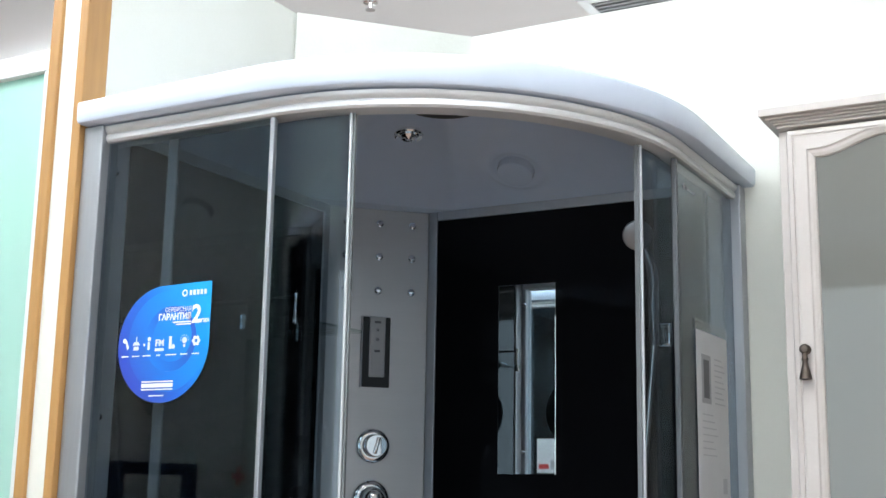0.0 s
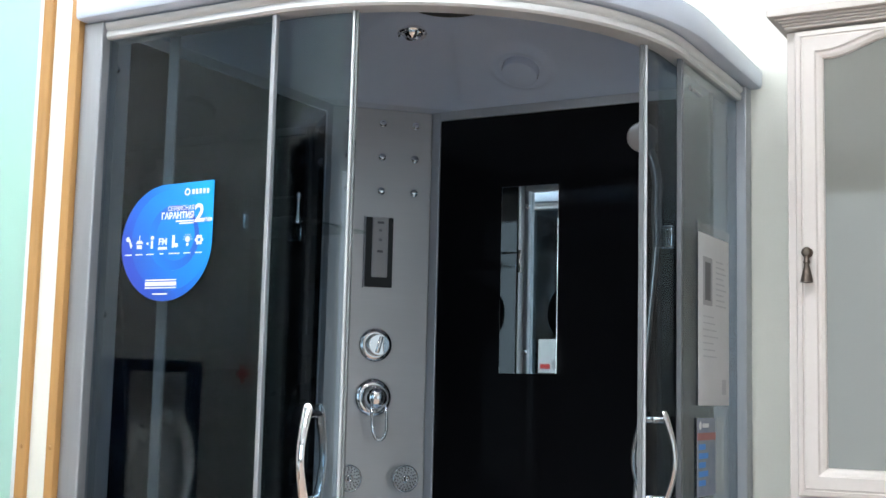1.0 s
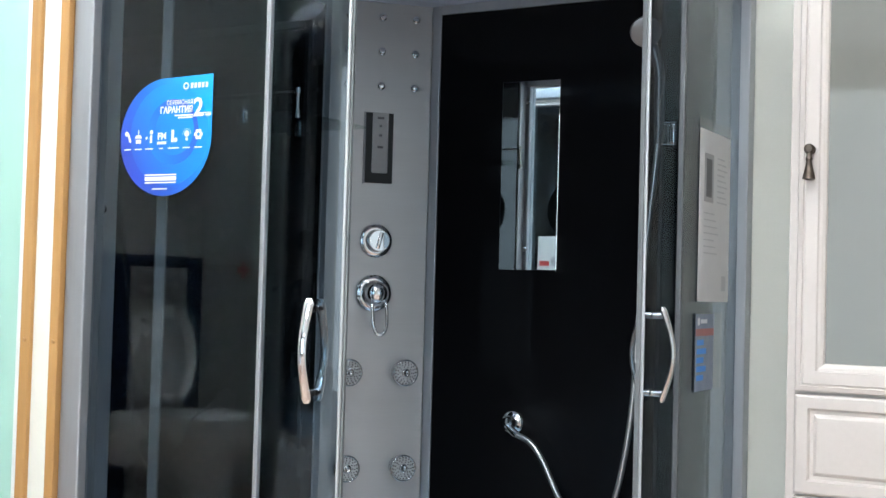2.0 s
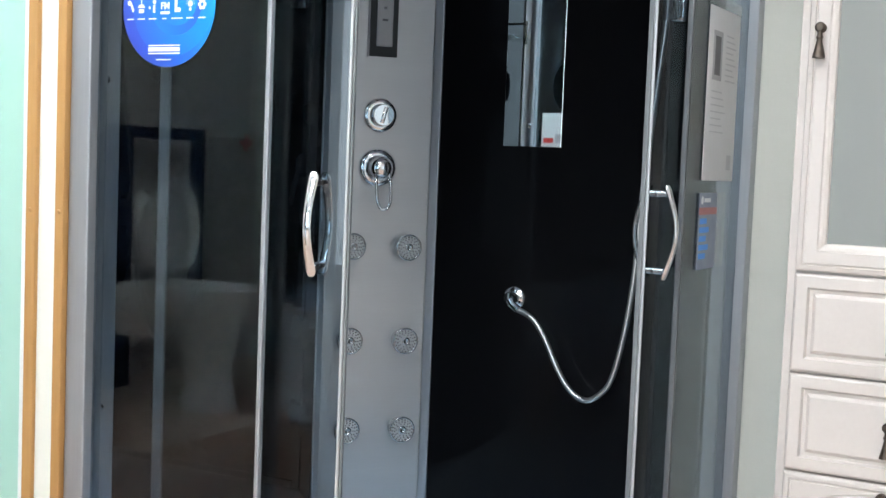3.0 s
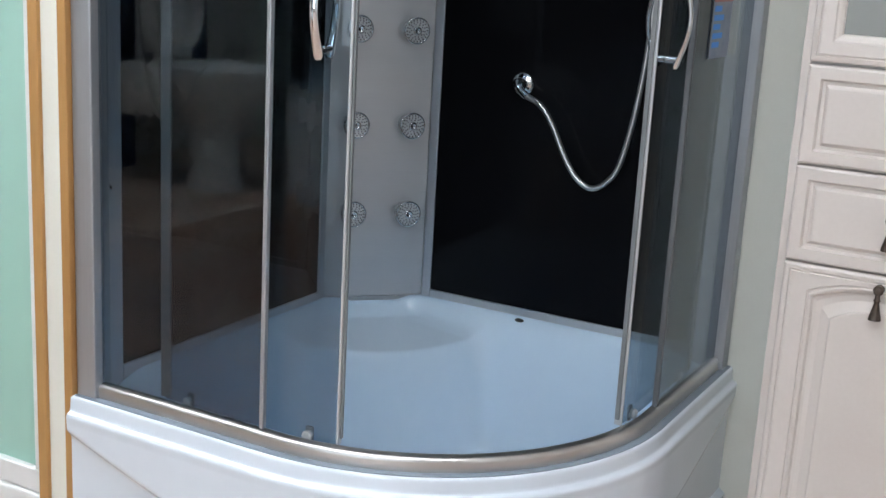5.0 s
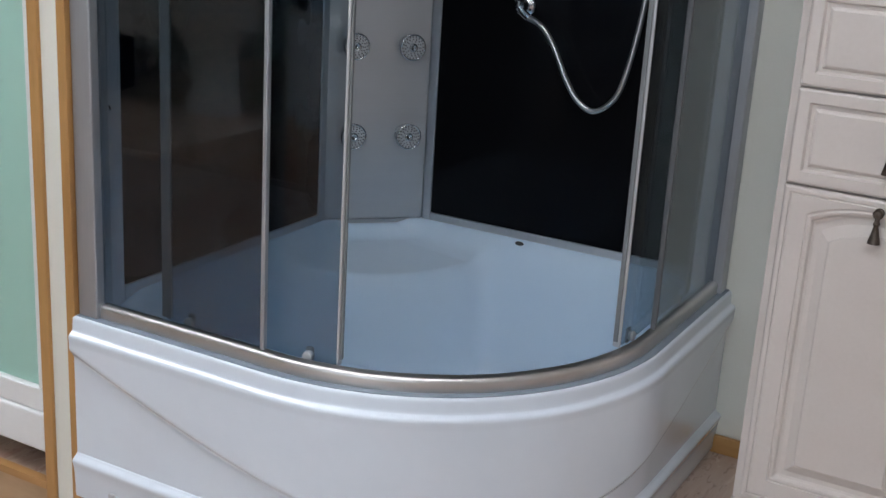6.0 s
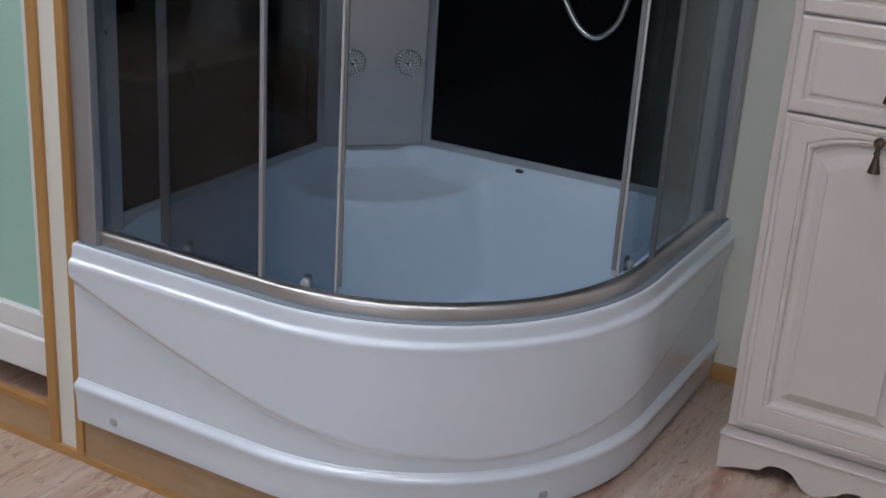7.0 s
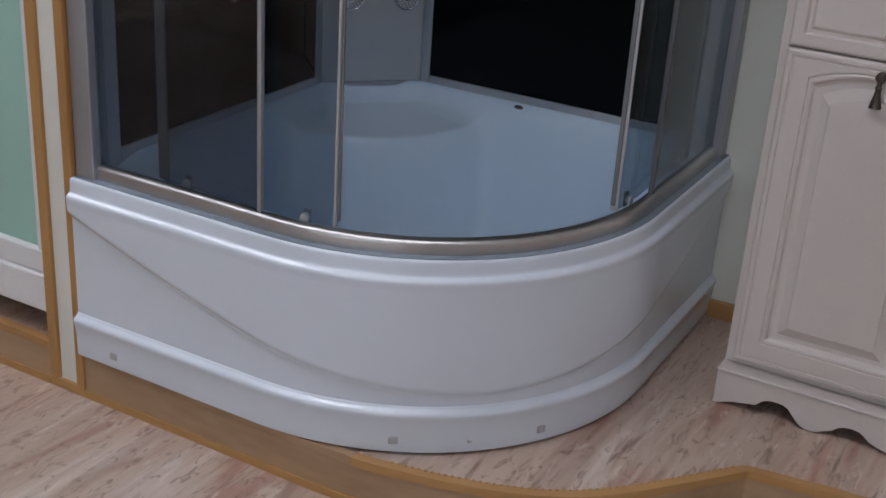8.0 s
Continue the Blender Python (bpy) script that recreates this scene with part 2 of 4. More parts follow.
GRILLE = surface("grey_grille_paint", (0.20, 0.20, 0.21), (0.26, 0.26, 0.27), scale=10, rough=0.5)
LIGHTDIFF = emitter("light_diffuser", (0.95, 0.97, 1.0), LAMP_POWER)


SEALGREY = surface("pale_seal_plastic", (0.16, 0.17, 0.18), (0.22, 0.23, 0.24), scale=8, rough=0.3)
TRAILSEAL = surface("milky_seal_plastic", (0.15, 0.155, 0.16), (0.20, 0.205, 0.21), scale=8, rough=0.3)
PROFILE = surface("satin_wall_profile", (0.40, 0.415, 0.44), (0.47, 0.485, 0.51), scale=5, rough=0.45, metal=0.75, bump=0.03, stretch=(1, 1, 0.05), fine=200)
TOPRAIL = surface("pale_rail_aluminium", (0.64, 0.64, 0.645), (0.71, 0.71, 0.715), scale=5, rough=0.42, metal=0.35, bump=0.02, stretch=(0.1, 0.1, 1), fine=200)
# darker copy of EDGEGREY, for the right fixed pane's edge only
EDGEDARK = surface("dark_edge", (0.13, 0.135, 0.145), (0.18, 0.185, 0.195), scale=5, rough=0.42, metal=0.6)
EDGEGREY = surface("anodised_edge", (0.34, 0.355, 0.38), (0.42, 0.435, 0.46), scale=5, rough=0.42, metal=0.6)
ROLLER = surface("roller_plastic", (0.32, 0.33, 0.34), (0.40, 0.41, 0.42), scale=20, rough=0.35)


# ---- mesh helpers ----
def solid(name, bm, material, parent=None, label="", smooth=False, mats=None):
    bmesh.ops.recalc_face_normals(bm, faces=bm.faces)
    me = bpy.data.meshes.new(name)
    bm.to_mesh(me)
    bm.free()
    for mt in (mats or [material]):
        me.materials.append(mt)
    if smooth:
        me.shade_smooth()
        me.set_sharp_from_angle(angle=radians(40))
    ob = new(name, me)
    if parent:
        ob.parent = parent
    if label:
        tagged(ob, label)
    return ob


def part(name, bm, material, parent, label="", smooth=False):
    return solid(name, bm, material, parent, label, smooth)


def thing(name, label, category, group=""):
    return tagged(new(name), label, category, group)


def box(x0, x1, y0, y1, z0, z1, bevel=0.0, seg=2, bm=None):
    bm2 = bmesh.new()
    bmesh.ops.create_cube(bm2, size=1.0)
    for v in bm2.verts:
        v.co = Vector((x0 + (v.co.x + 0.5) * (x1 - x0), y0 + (v.co.y + 0.5) * (y1 - y0), z0 + (v.co.z + 0.5) * (z1 - z0)))
    if bevel:
        bmesh.ops.bevel(bm2, geom=bm2.edges[:], offset=bevel, segments=seg, affect="EDGES", profile=0.5)
    return merge(bm, bm2)


def merge(bm, bm2, m=None):
    if m is not None:
        bmesh.ops.transform(bm2, matrix=m, verts=bm2.verts)
    if bm is None:
        return bm2
    me = bpy.data.meshes.new("tmp")
    bm2.to_mesh(me)
    bm2.free()
    bm.from_mesh(me)
    bpy.data.meshes.remove(me)
    return bm


def lathe(profile, n=32, m=None, bm=None):
    """Turned body about z from (radius, z) pairs."""
    b = bmesh.new()
    rings = []
    for r, z in profile:
        if r < 1e-6:
            rings.append([b.verts.new((0, 0, z))])
        else:
            rings.append([b.verts.new((r * math.cos(2 * math.pi * i / n), r * math.sin(2 * math.pi * i / n), z)) for i in range(n)])
    for a, c in zip(rings, rings[1:]):
        for i in range(n):
            j = (i + 1) % n
            if len(a) == 1 and len(c) > 1:
                b.faces.new((a[0], c[i], c[j]))
            elif len(c) == 1 and len(a) > 1:
                b.faces.new((a[i], a[j], c[0]))
            elif len(a) > 1:
                b.faces.new((a[i], a[j], c[j], c[i]))
    return merge(bm, b, m)


def tube(points, radius, n=10, flat=1.0, up=None, bm=None, scales=None):
    """Round or flattened bar along a line of points."""
    b = bmesh.new()
    pts = [Vector(p) for p in points]
    rings = []
    ref = Vector(up) if up else Vector((0.13, 0.21, 0.97))
    for i, p in enumerate(pts):
        d = (pts[min(i + 1, len(pts) - 1)] - pts[max(i - 1, 0)]).normalized()
        u = (ref - d * ref.dot(d))
        u = u.normalized() if u.length > 1e-4 else d.orthogonal().normalized()
        w = d.cross(u)
        k = scales[i] if scales else 1.0
        rings.append([b.verts.new(p + radius * k * (math.cos(2 * math.pi * j / n) * u + flat * math.sin(2 * math.pi * j / n) * w)) for j in range(n)])
    for a, c in zip(rings, rings[1:]):
        for j in range(n):
            b.faces.new((a[j], a[(j + 1) % n], c[(j + 1) % n], c[j]))
    b.faces.new(rings[0][::-1]), b.faces.new(rings[-1])
    return merge(bm, b)


def spline(points, n=12):
    """Catmull-Rom through the points."""
    p = [Vector(q) for q in points]
    p = [p[0] * 2 - p[1]] + p + [p[-1] * 2 - p[-2]]
    out = []
    for i in range(1, len(p) - 2):
        for k in range(n):
            t = k / n
            a, b, c, d = p[i - 1], p[i], p[i + 1], p[i + 2]
            out.append(0.5 * ((2 * b) + (c - a) * t + (2 * a - 5 * b + 4 * c - d) * t * t + (3 * b - a - 3 * c + d) * t ** 3))
    out.append(p[-2])
    return out


def track(s, w, r):
    """Point and outward normal at length s along a quadrant line: straight, arc, straight."""
    a = w - r
    arc = r * math.pi / 2
    if s <= a:
        return Vector((s, -w, 0)), Vector((0, -1, 0))
    if s <= a + arc:
        th = (s - a) / r
        nrm = Vector((math.sin(th), -math.cos(th), 0))
        return Vector((a, -a, 0)) + r * nrm, nrm
    return Vector((w, -a + (s - a - arc), 0)), Vector((1, 0, 0))


def track_len(w, r):
    return 2 * (w - r) + r * math.pi / 2


def track_steps(w, r, s0=0.0, s1=None, step=0.03):
    s1 = track_len(w, r) if s1 is None else s1
    n = max(2, int((s1 - s0) / step) + 1)
    return [s0 + (s1 - s0) * i / n for i in range(n + 1)]


def sweep(profile, w, r, s0=0.0, s1=None, step=0.03, close=True, bm=None):
    """A profile of (outward, height) carried along a quadrant line."""
    b = bmesh.new()
    rings = []
    for s in track_steps(w, r, s0, s1, step):
        p, nrm = track(s, w, r)
        rings.append([b.verts.new(p + nrm * o + Vector((0, 0, z))) for o, z in profile])
    k = len(profile)
    for a, c in zip(rings, rings[1:]):
        for j in range(k if close else k - 1):
            b.faces.new((a[j], c[j], c[(j + 1) % k], a[(j + 1) % k]))
    if close:
        b.faces.new(rings[0]), b.faces.new(rings[-1][::-1])
    return merge(bm, b)


def bevel_rect(o0, o1, z0, z1, b=0.003):
    return [(o0 + b, z0), (o1 - b, z0), (o1, z0 + b), (o1, z1 - b), (o1 - b, z1), (o0 + b, z1), (o0, z1 - b), (o0, z0 + b)]


def plate(outline, thick, m, bm=None):
    """A flat plate with the given outline in its own x, y; thickness along its z."""
    b = bmesh.new()
    lo = [b.verts.new((x, y, 0)) for x, y in outline]
    hi = [b.verts.new((x, y, thick)) for x, y in outline]
    b.faces.new(lo[::-1]), b.faces.new(hi)
    for i in range(len(lo)):
        j = (i + 1) % len(lo)
        b.faces.new((lo[i], lo[j], hi[j], hi[i]))
    return merge(bm, b, m)


def rect(x0, x1, y0, y1):
    return [(x0, y0), (x1, y0), (x1, y1), (x0, y1)]


def circle(cx, cy, r, n=24):
    return [(cx + r * math.cos(2 * math.pi * i / n), cy + r * math.sin(2 * math.pi * i / n)) for i in range(n)]


def lettering(text, size, m, material, parent, name="lettering", align="LEFT", wide=1.0, bold=0.0):
    cu = bpy.data.curves.new(name, "FONT")
    cu.body, cu.size, cu.align_x, cu.extrude, cu.offset = text, size, align, 0.0002, bold
    tmp = bpy.data.objects.new("tmp", cu)
    me = bpy.data.meshes.new_from_object(tmp)
    bpy.data.objects.remove(tmp)
    me.transform(m @ Matrix.Diagonal((wide, 1, 1, 1)))
    me.materials.clear()
    me.materials.append(material)
    ob = new(name, me)
    ob.parent = parent
    return ob


def stepped_front(w, h, steps, thick, inner_top=None, hole=False):
    """A furniture front in its own x (width), z (height), facing -y at y=0: loops of (inset, depth) from the edge inwards.
    inner_top(u) lifts the upper edge of the loops from the second on; hole leaves the middle open."""
    n = 24
    b = bmesh.new()
    loops = []
    for k, (ins, dep) in enumerate(steps):
        pts = [(ins, ins), (w - ins, ins)]
        for i in range(n + 1):
            u = 1 - i / n
            lift = inner_top(u) if inner_top and ins > 0.03 else 0.0
            pts.append((ins + u * (w - 2 * ins), h - ins + lift))
        loops.append([b.verts.new((x, dep, z)) for x, z in pts])
    for a, c in zip(loops, loops[1:]):
        for i in range(len(a)):
            j = (i + 1) % len(a)
            b.faces.new((a[i], a[j], c[j], c[i]))
    back = [b.verts.new((v.co.x, thick, v.co.z)) for v in loops[0]]
    for i in range(len(back)):
        j = (i + 1) % len(back)
        b.faces.new((loops[0][i], back[i], back[j], loops[0][j]))
    if hole:
        ib = [b.verts.new((v.co.x, thick, v.co.z)) for v in loops[-1]]
        for i in range(len(back)):
            j = (i + 1) % len(back)
            b.faces.new((loops[-1][i], loops[-1][j], ib[j], ib[i]))
            b.faces.new((back[i], ib[i], ib[j], back[j]))
    else:
        b.faces.new(loops[-1])
        b.faces.new(back[::-1])
    return b


# ---- the hall ----
FLOOR_Z, PODIUM_Z = -0.10, -0.001
WALL_TOP = 2.42
HALL_H = 3.2
tagged(solid("floor", box(-6, 6, -8, 6, FLOOR_Z - 0.1, FLOOR_Z), LAMINATE), "pinkish beige wood-look laminate floor of the showroom", "floor", kind="structure")
tagged(solid("ceiling", box(-6, 6, -8, 6, HALL_H, HALL_H + 0.1), CEILPAINT), "light grey painted showroom ceiling", "ceiling", kind="structure")
tagged(solid("wall_far_west", box(-6, -5.9, -7.9, 5.9, FLOOR_Z, HALL_H), LIGHTPAINT), "plain light grey showroom wall", "wall", kind="structure")
# north, south and east walls get openings made up for the fill lamps
north = bmesh.new()
for b in ((-6, -1.95, FLOOR_Z, HALL_H), (2.95, 6, FLOOR_Z, HALL_H), (-1.95, 2.95, FLOOR_Z, 0.5), (-1.95, 2.95, 2.9, HALL_H)):
    box(b[0], b[1], 5.9, 6.0, b[2], b[3], bm=north)
tagged(solid("wall_far_north", north, LIGHTPAINT), "grey showroom wall with an added, unseen window opening", "wall", kind="structure")
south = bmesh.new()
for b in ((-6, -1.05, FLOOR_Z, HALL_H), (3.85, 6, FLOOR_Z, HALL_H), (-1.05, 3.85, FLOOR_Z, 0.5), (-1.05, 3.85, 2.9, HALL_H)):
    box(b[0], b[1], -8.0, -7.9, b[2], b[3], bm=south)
tagged(solid("wall_far_south", south, HALLPAINT), "grey showroom wall with an added, unseen window opening", "wall", kind="structure")
east = bmesh.new()
for b in ((-7.9, -5.0, FLOOR_Z, HALL_H), (-1.8, 5.9, FLOOR_Z, HALL_H), (-5.0, -1.8, FLOOR_Z, 0.5), (-5.0, -1.8, 2.9, HALL_H)):
    box(5.9, 6.0, b[0], b[1], b[2], b[3], bm=east)
tagged(solid("wall_far_east", east, LIGHTPAINT), "grey showroom wall with an added, unseen window opening", "wall", kind="structure")
tagged(solid("wall_north", box(-0.006, 3.2, 0.0, 0.1, FLOOR_Z, WALL_TOP), WALLPAINT), "cream painted partition wall behind cabin and cabinet", "wall", kind="structure")
tagged(solid("wall_west", box(-0.098, -0.0065, -0.992, 0.1, FLOOR_Z, WALL_TOP), WALLPAINT), "cream painted partition wall between two display bays", "wall", kind="structure")
# slanting board across the corner above the cabin
CORNER = bmesh.new()
d = math.hypot(0.305, 0.335)
box(0, d, 0, 0.018, 2.0, WALL_TOP, bm=CORNER)
bmesh.ops.transform(CORNER, matrix=Matrix.Translation((0.0, -0.335, 0)) @ Matrix.Rotation(math.atan2(0.335, 0.305), 4, "Z"), verts=CORNER.verts)
tagged(solid("wall_corner", CORNER, WALLPAINT), "cream board set across the wall corner", "wall", kind="structure")
tagged(solid("wall_bay_back", box(-3.2, -0.0985, 0.0, 0.1, FLOOR_Z, WALL_TOP), LIGHTPAINT), "grey back wall of the next display bay", "wall", kind="structure")


def trim(name, b, material=WOOD, bevel=0.002):
    return tagged(solid(name, box(*b, bevel=bevel), material), "narrow varnished pine trim strip", "trim", kind="structure")


trim("trim_1", (-0.100, -0.075, -1.001, -0.97, FLOOR_Z + 0.022, WALL_TOP))
trim("trim_2", (-0.025, -0.0035, -1.001, -0.940, FLOOR_Z + 0.022, WALL_TOP))
trim("trim_3", (-0.100, -0.0035, -1.001, -0.9925, FLOOR_Z, FLOOR_Z + 0.0215), WOODFLAT)
trim("baseboard", (1.0, 3.2, -0.014, -0.0005, PODIUM_Z, PODIUM_Z + 0.042), WOODFLAT)
for x in (-0.0875, -0.014):
    sc = lathe([(0, 0.0022), (0.003, 0.0018), (0.0045, 0)], 12, Matrix.Translation((x, -1.0009, 1.163)) @ Matrix.Rotation(math.pi / 2, 4, "X"))
    tagged(solid("trim_screw", sc, WOODFLAT, smooth=True), "small screw cap in the pine trim", "screw", "trim screws")


# podium: one raised sheet with a waved front edge
def vec2(pts):
    return [Vector((x, y, 0)) for x, y in pts]


EDGE = spline(vec2([(-3.2, -1.0), (-1.0, -1.0), (0.3, -1.0), (0.62, -1.0), (0.77, -0.980), (0.862, -0.958), (0.957, -0.926), (1.049, -0.876), (1.13, -0.803), (1.206, -0.713), (1.29, -0.608)]), 10)
EDGE += spline(vec2([(1.29, -0.608), (1.40, -0.594), (1.55, -0.583), (2.4, -0.56), (3.2, -0.55)]), 6)[1:]


def ribbon(inset0, inset1, z0, z1, x0=-9.0, x1=9.0):
    """A strip that follows the podium's edge, between two insets and two heights."""
    b = bmesh.new()
    rings = []
    line = [p for p in EDGE if x0 <= p.x <= x1]
    if x0 > EDGE[0].x:
        line.insert(0, Vector((x0, line[0].y, 0)))
    if x1 < EDGE[-1].x:
        line.append(Vector((x1, line[-1].y, 0)))
    for i, p in enumerate(line):
        t = (line[min(i + 1, len(line) - 1)] - line[max(i - 1, 0)]).normalized()
        nin = Vector((-t.y, t.x, 0))
        a, c = p + nin * inset0, p + nin * inset1
        rings.append([b.verts.new((a.x, a.y, z0)), b.verts.new((a.x, a.y, z1)), b.verts.new((c.x, c.y, z1)), b.verts.new((c.x, c.y, z0))])
    for q, r in zip(rings, rings[1:]):
        for j in range(4):
            b.faces.new((q[j], r[j], r[(j + 1) % 4], q[(j + 1) % 4]))
    b.faces.new(rings[0]), b.faces.new(rings[-1][::-1])
    return b


def podium_top():
    b = bmesh.new()
    rows = []
    for i, p in enumerate(EDGE):
        t = (EDGE[min(i + 1, len(EDGE) - 1)] - EDGE[max(i - 1, 0)]).normalized()
        nin = Vector((-t.y, t.x, 0))
        a = p + nin * 0.021
        rows.append([b.verts.new((a.x, a.y, PODIUM_Z)), b.verts.new((a.x, 0.0, PODIUM_Z)), b.verts.new((a.x, 0.0, PODIUM_Z - 0.02)), b.verts.new((a.x, a.y, PODIUM_Z - 0.02))])
    for q, r in zip(rows, rows[1:]):
        for j in range(4):
            b.faces.new((q[j], r[j], r[(j + 1) % 4], q[(j + 1) % 4]))
    return b


tagged(solid("podium_top", podium_top(), LAMINATE), "pinkish beige laminate on the raised display podium", "podium", kind="structure")
for x0, x1 in ((-9.0, -0.101), (-0.003, 9.0)):
    tagged(solid("podium_board", ribbon(0.004, 0.02, FLOOR_Z, PODIUM_Z - 0.0145, x0, x1), PLY), "bare plywood front board of the podium", "podium", kind="structure")
    tagged(solid("podium_foot_strip", ribbon(-0.001, 0.0035, FLOOR_Z, FLOOR_Z + 0.016, x0, x1), WOODFLAT), "pine strip along the foot of the podium", "trim", kind="structure")
for x0, x1, mt in ((-9.0, -0.101, WOODFLAT), (-0.003, 0.66, PLY), (0.6605, 9.0, WOODFLAT)):
    tagged(solid("podium_edging", ribbon(0.0 if mt == WOODFLAT else 0.0038, 0.0205, PODIUM_Z - 0.014, PODIUM_Z + 0.003, x0, x1), mt), "waved pine edging strip along the podium", "trim", kind="structure")
nails = bmesh.new()
acc = 0.0
for i in range(1, len(EDGE)):
    a, c = EDGE[i - 1], EDGE[i]
    if not 0.72 < a.x < 1.28:
        continue
    t = (c - a).normalized()
    nin = Vector((-t.y, t.x, 0))
    acc += (c - a).length
    while acc > 0.013:
        acc -= 0.013
        p = c - t * acc + nin * 0.019
        lathe([(0, 0.0028), (0.0022, 0.0022), (0.0034, 0)], 8, Matrix.Translation((p.x, p.y, PODIUM_Z + 0.0028)), bm=nails)
tagged(solid("trim_beading", nails, WOODFLAT, smooth=True), "row of small wooden beads along the podium edging", "trim", kind="structure")


# ---- shower cabin ----
cabin = thing("shower_cabin", "quarter-round shower cabin with smoked glass and white tray, doors open", "shower cabin")
TW, TR = 1.0, 0.55
RIM = 0.393


def tray_skirt():
    L = track_len(TW, TR)
    steps = track_steps(TW, TR, -0.006, L, 0.009)
    base = {0.393: -0.055, 0.3932: -0.0040, 0.3926: -0.0008, 0.3910: 0.0012, 0.3885: 0.0024, 0.385: 0.0030, 0.3700: 0.0040, 0.3660: 0.0047, 0.3640: 0.0056, 0.3628: 0.0069,
            0.3614: 0.0090, 0.3600: 0.0112, 0.3584: 0.0132, 0.3566: 0.0146, 0.3542: 0.0155, 0.3510: 0.0157, 0.3460: 0.0150, 0.3400: 0.0146}
    low = {0.1000: 0.0040, 0.0985: 0.0048, 0.0972: 0.0060, 0.0958: 0.0080, 0.0942: 0.0105, 0.0925: 0.0130, 0.0905: 0.0150, 0.0880: 0.0163, 0.085: 0.0166, 0.079: 0.0150, 0.070: 0.0128, 0.058: 0.0114,
           0.045: 0.0105, 0.030: 0.0100, 0.012: 0.0098, 0.006: 0.0085, 0.004: 0.002}
    zs = list(base) + [0.3385 - i * 0.0025 for i in range(96)] + list(low)
    b = bmesh.new()
    rings = []
    for s in steps:
        p, nrm = track(s, TW, TR)
        q = abs(s - L / 2) / (L / 2)
        zc = 0.127 + 0.189 * q ** 1.62
        row = []
        for z in zs:
            if z in base:
                o = base[z]
            elif z in low:
                o = low[z]
            else:
                f = min(1.0, max(0.0, (z - zc + 0.013) / 0.026))
                o = 0.0022 + 0.0123 * f * f * (3 - 2 * f)
            row.append(b.verts.new(p + nrm * o + Vector((0, 0, z))))
        rings.append(row)
    for a, c in zip(rings, rings[1:]):
        for j in range(len(zs) - 1):
            b.faces.new((a[j], a[j + 1], c[j + 1], c[j]))
    return b


def tray_basin():
    """The bowl inside the rim, with a round seat in the back corner."""
    def ease(a, b2, v):
        f = min(1.0, max(0.0, (v - a) / (b2 - a)))
        return f * f * (3 - 2 * f)

    def depth(x, y):
        # distance inwards from the outline
        dw = min(x, -y)
        a = TW - TR
        if x > a and -y > a:
            dc = TR - math.hypot(x - a, y + a)
        else:
            dc = min(TW - x, TW + y)
        return dw, dc

    def height(x, y):
        dw, dc = depth(x, y)
        # rounded inner corners of the bowl; the seat is a quarter disc
        def least(k, *ds):
            return -k * math.log(sum(math.exp(-max(d, -0.3) / k) for d in ds))

        side = least(0.03, dw - 0.060, dc - 0.070)
        front = math.hypot(x, y) - 0.418
        # the seat slopes down to its rounded front edge
        dish = 0.034 * min(1.0, max(0.0, ((x - y) * 0.7071 - 0.185) / 0.235)) * ease(-0.01, 0.05, side)
        # the tray climbs a little where it meets the back panels and the column
        up = 0.028 * (1 - ease(0.0, 0.040, least(0.006, dw - 0.034, (x - y) * 0.7071 - 0.174))) * ease(0.04, 0.16, dc)
        return RIM - 0.003 + up - 0.010 * ease(-0.006, 0.024, side) - dish - 0.252 * ease(-0.022, 0.052, least(0.018, side - 0.022, front))

    n = 210
    b = bmesh.new()
    grid = {}
    for i in range(n + 1):
        for j in range(n + 1):
            x, y = i / n, -j / n
            dw, dc = depth(x, y)
            if dc > 0.012:
                grid[i, j] = b.verts.new((x, y, height(x, y)))
    for i in range(n):
        for j in range(n):
            q = [(i, j), (i + 1, j), (i + 1, j + 1), (i, j + 1)]
            if all(k in grid for k in q):
                b.faces.new([grid[k] for k in q])
    return b


tray = part("tray", tray_skirt(), ACRYLIC, cabin, "white acrylic tray skirt with a moulded wave", smooth=True)
part("rim_ledge", sweep([(-0.056, 0.3915), (-0.003, 0.3915), (-0.003, 0.3944), (-0.056, 0.3944)], TW, TR, step=0.02), RIMDARK, tray, "grey-blue rim ledge strip with the rail's dark reflection in its colour")
part("basin", tray_basin(), BASIN, tray, "pale bluish white acrylic bowl with a corner seat", smooth=True)
for s in (0.3, 0.88, 1.46):
    p, nrm = track(s, TW - 0.12, TR - 0.12)
    part("foot", lathe([(0, PODIUM_Z), (0.024, PODIUM_Z), (0.024, PODIUM_Z + 0.012), (0.008, PODIUM_Z + 0.016), (0.008, 0.09), (0, 0.09)], 16, Matrix.Translation((p.x, p.y, 0))), DARKHOLE, tray)
for s, z in ((0.094, 0.034), (0.722, 0.032), (0.862, 0.030), (1.006, 0.032)):
    p, nrm = track(s, TW, TR)
    ang = math.atan2(nrm.y, nrm.x)
    k = 0.55 if s == 0.862 else 1.0
    part("skirt_clip", box(0.004, 0.014, -0.009 * k, 0.009 * k, -0.008 * k, 0.008 * k, 0.003, bm=None), INKGREY, tray).matrix_local = Matrix.Translation(p + Vector((0, 0, z))) @ Matrix.Rotation(ang, 4, "Z")
ov = lathe([(0, 0.003), (0.010, 0.003), (0.012, 0)], 20, Matrix.Translation((0.490, -0.047, 0.4105)) @ Matrix.Rotation(radians(42), 4, "X") @ Matrix.Diagonal((1.0, 0.45, 1, 1)))
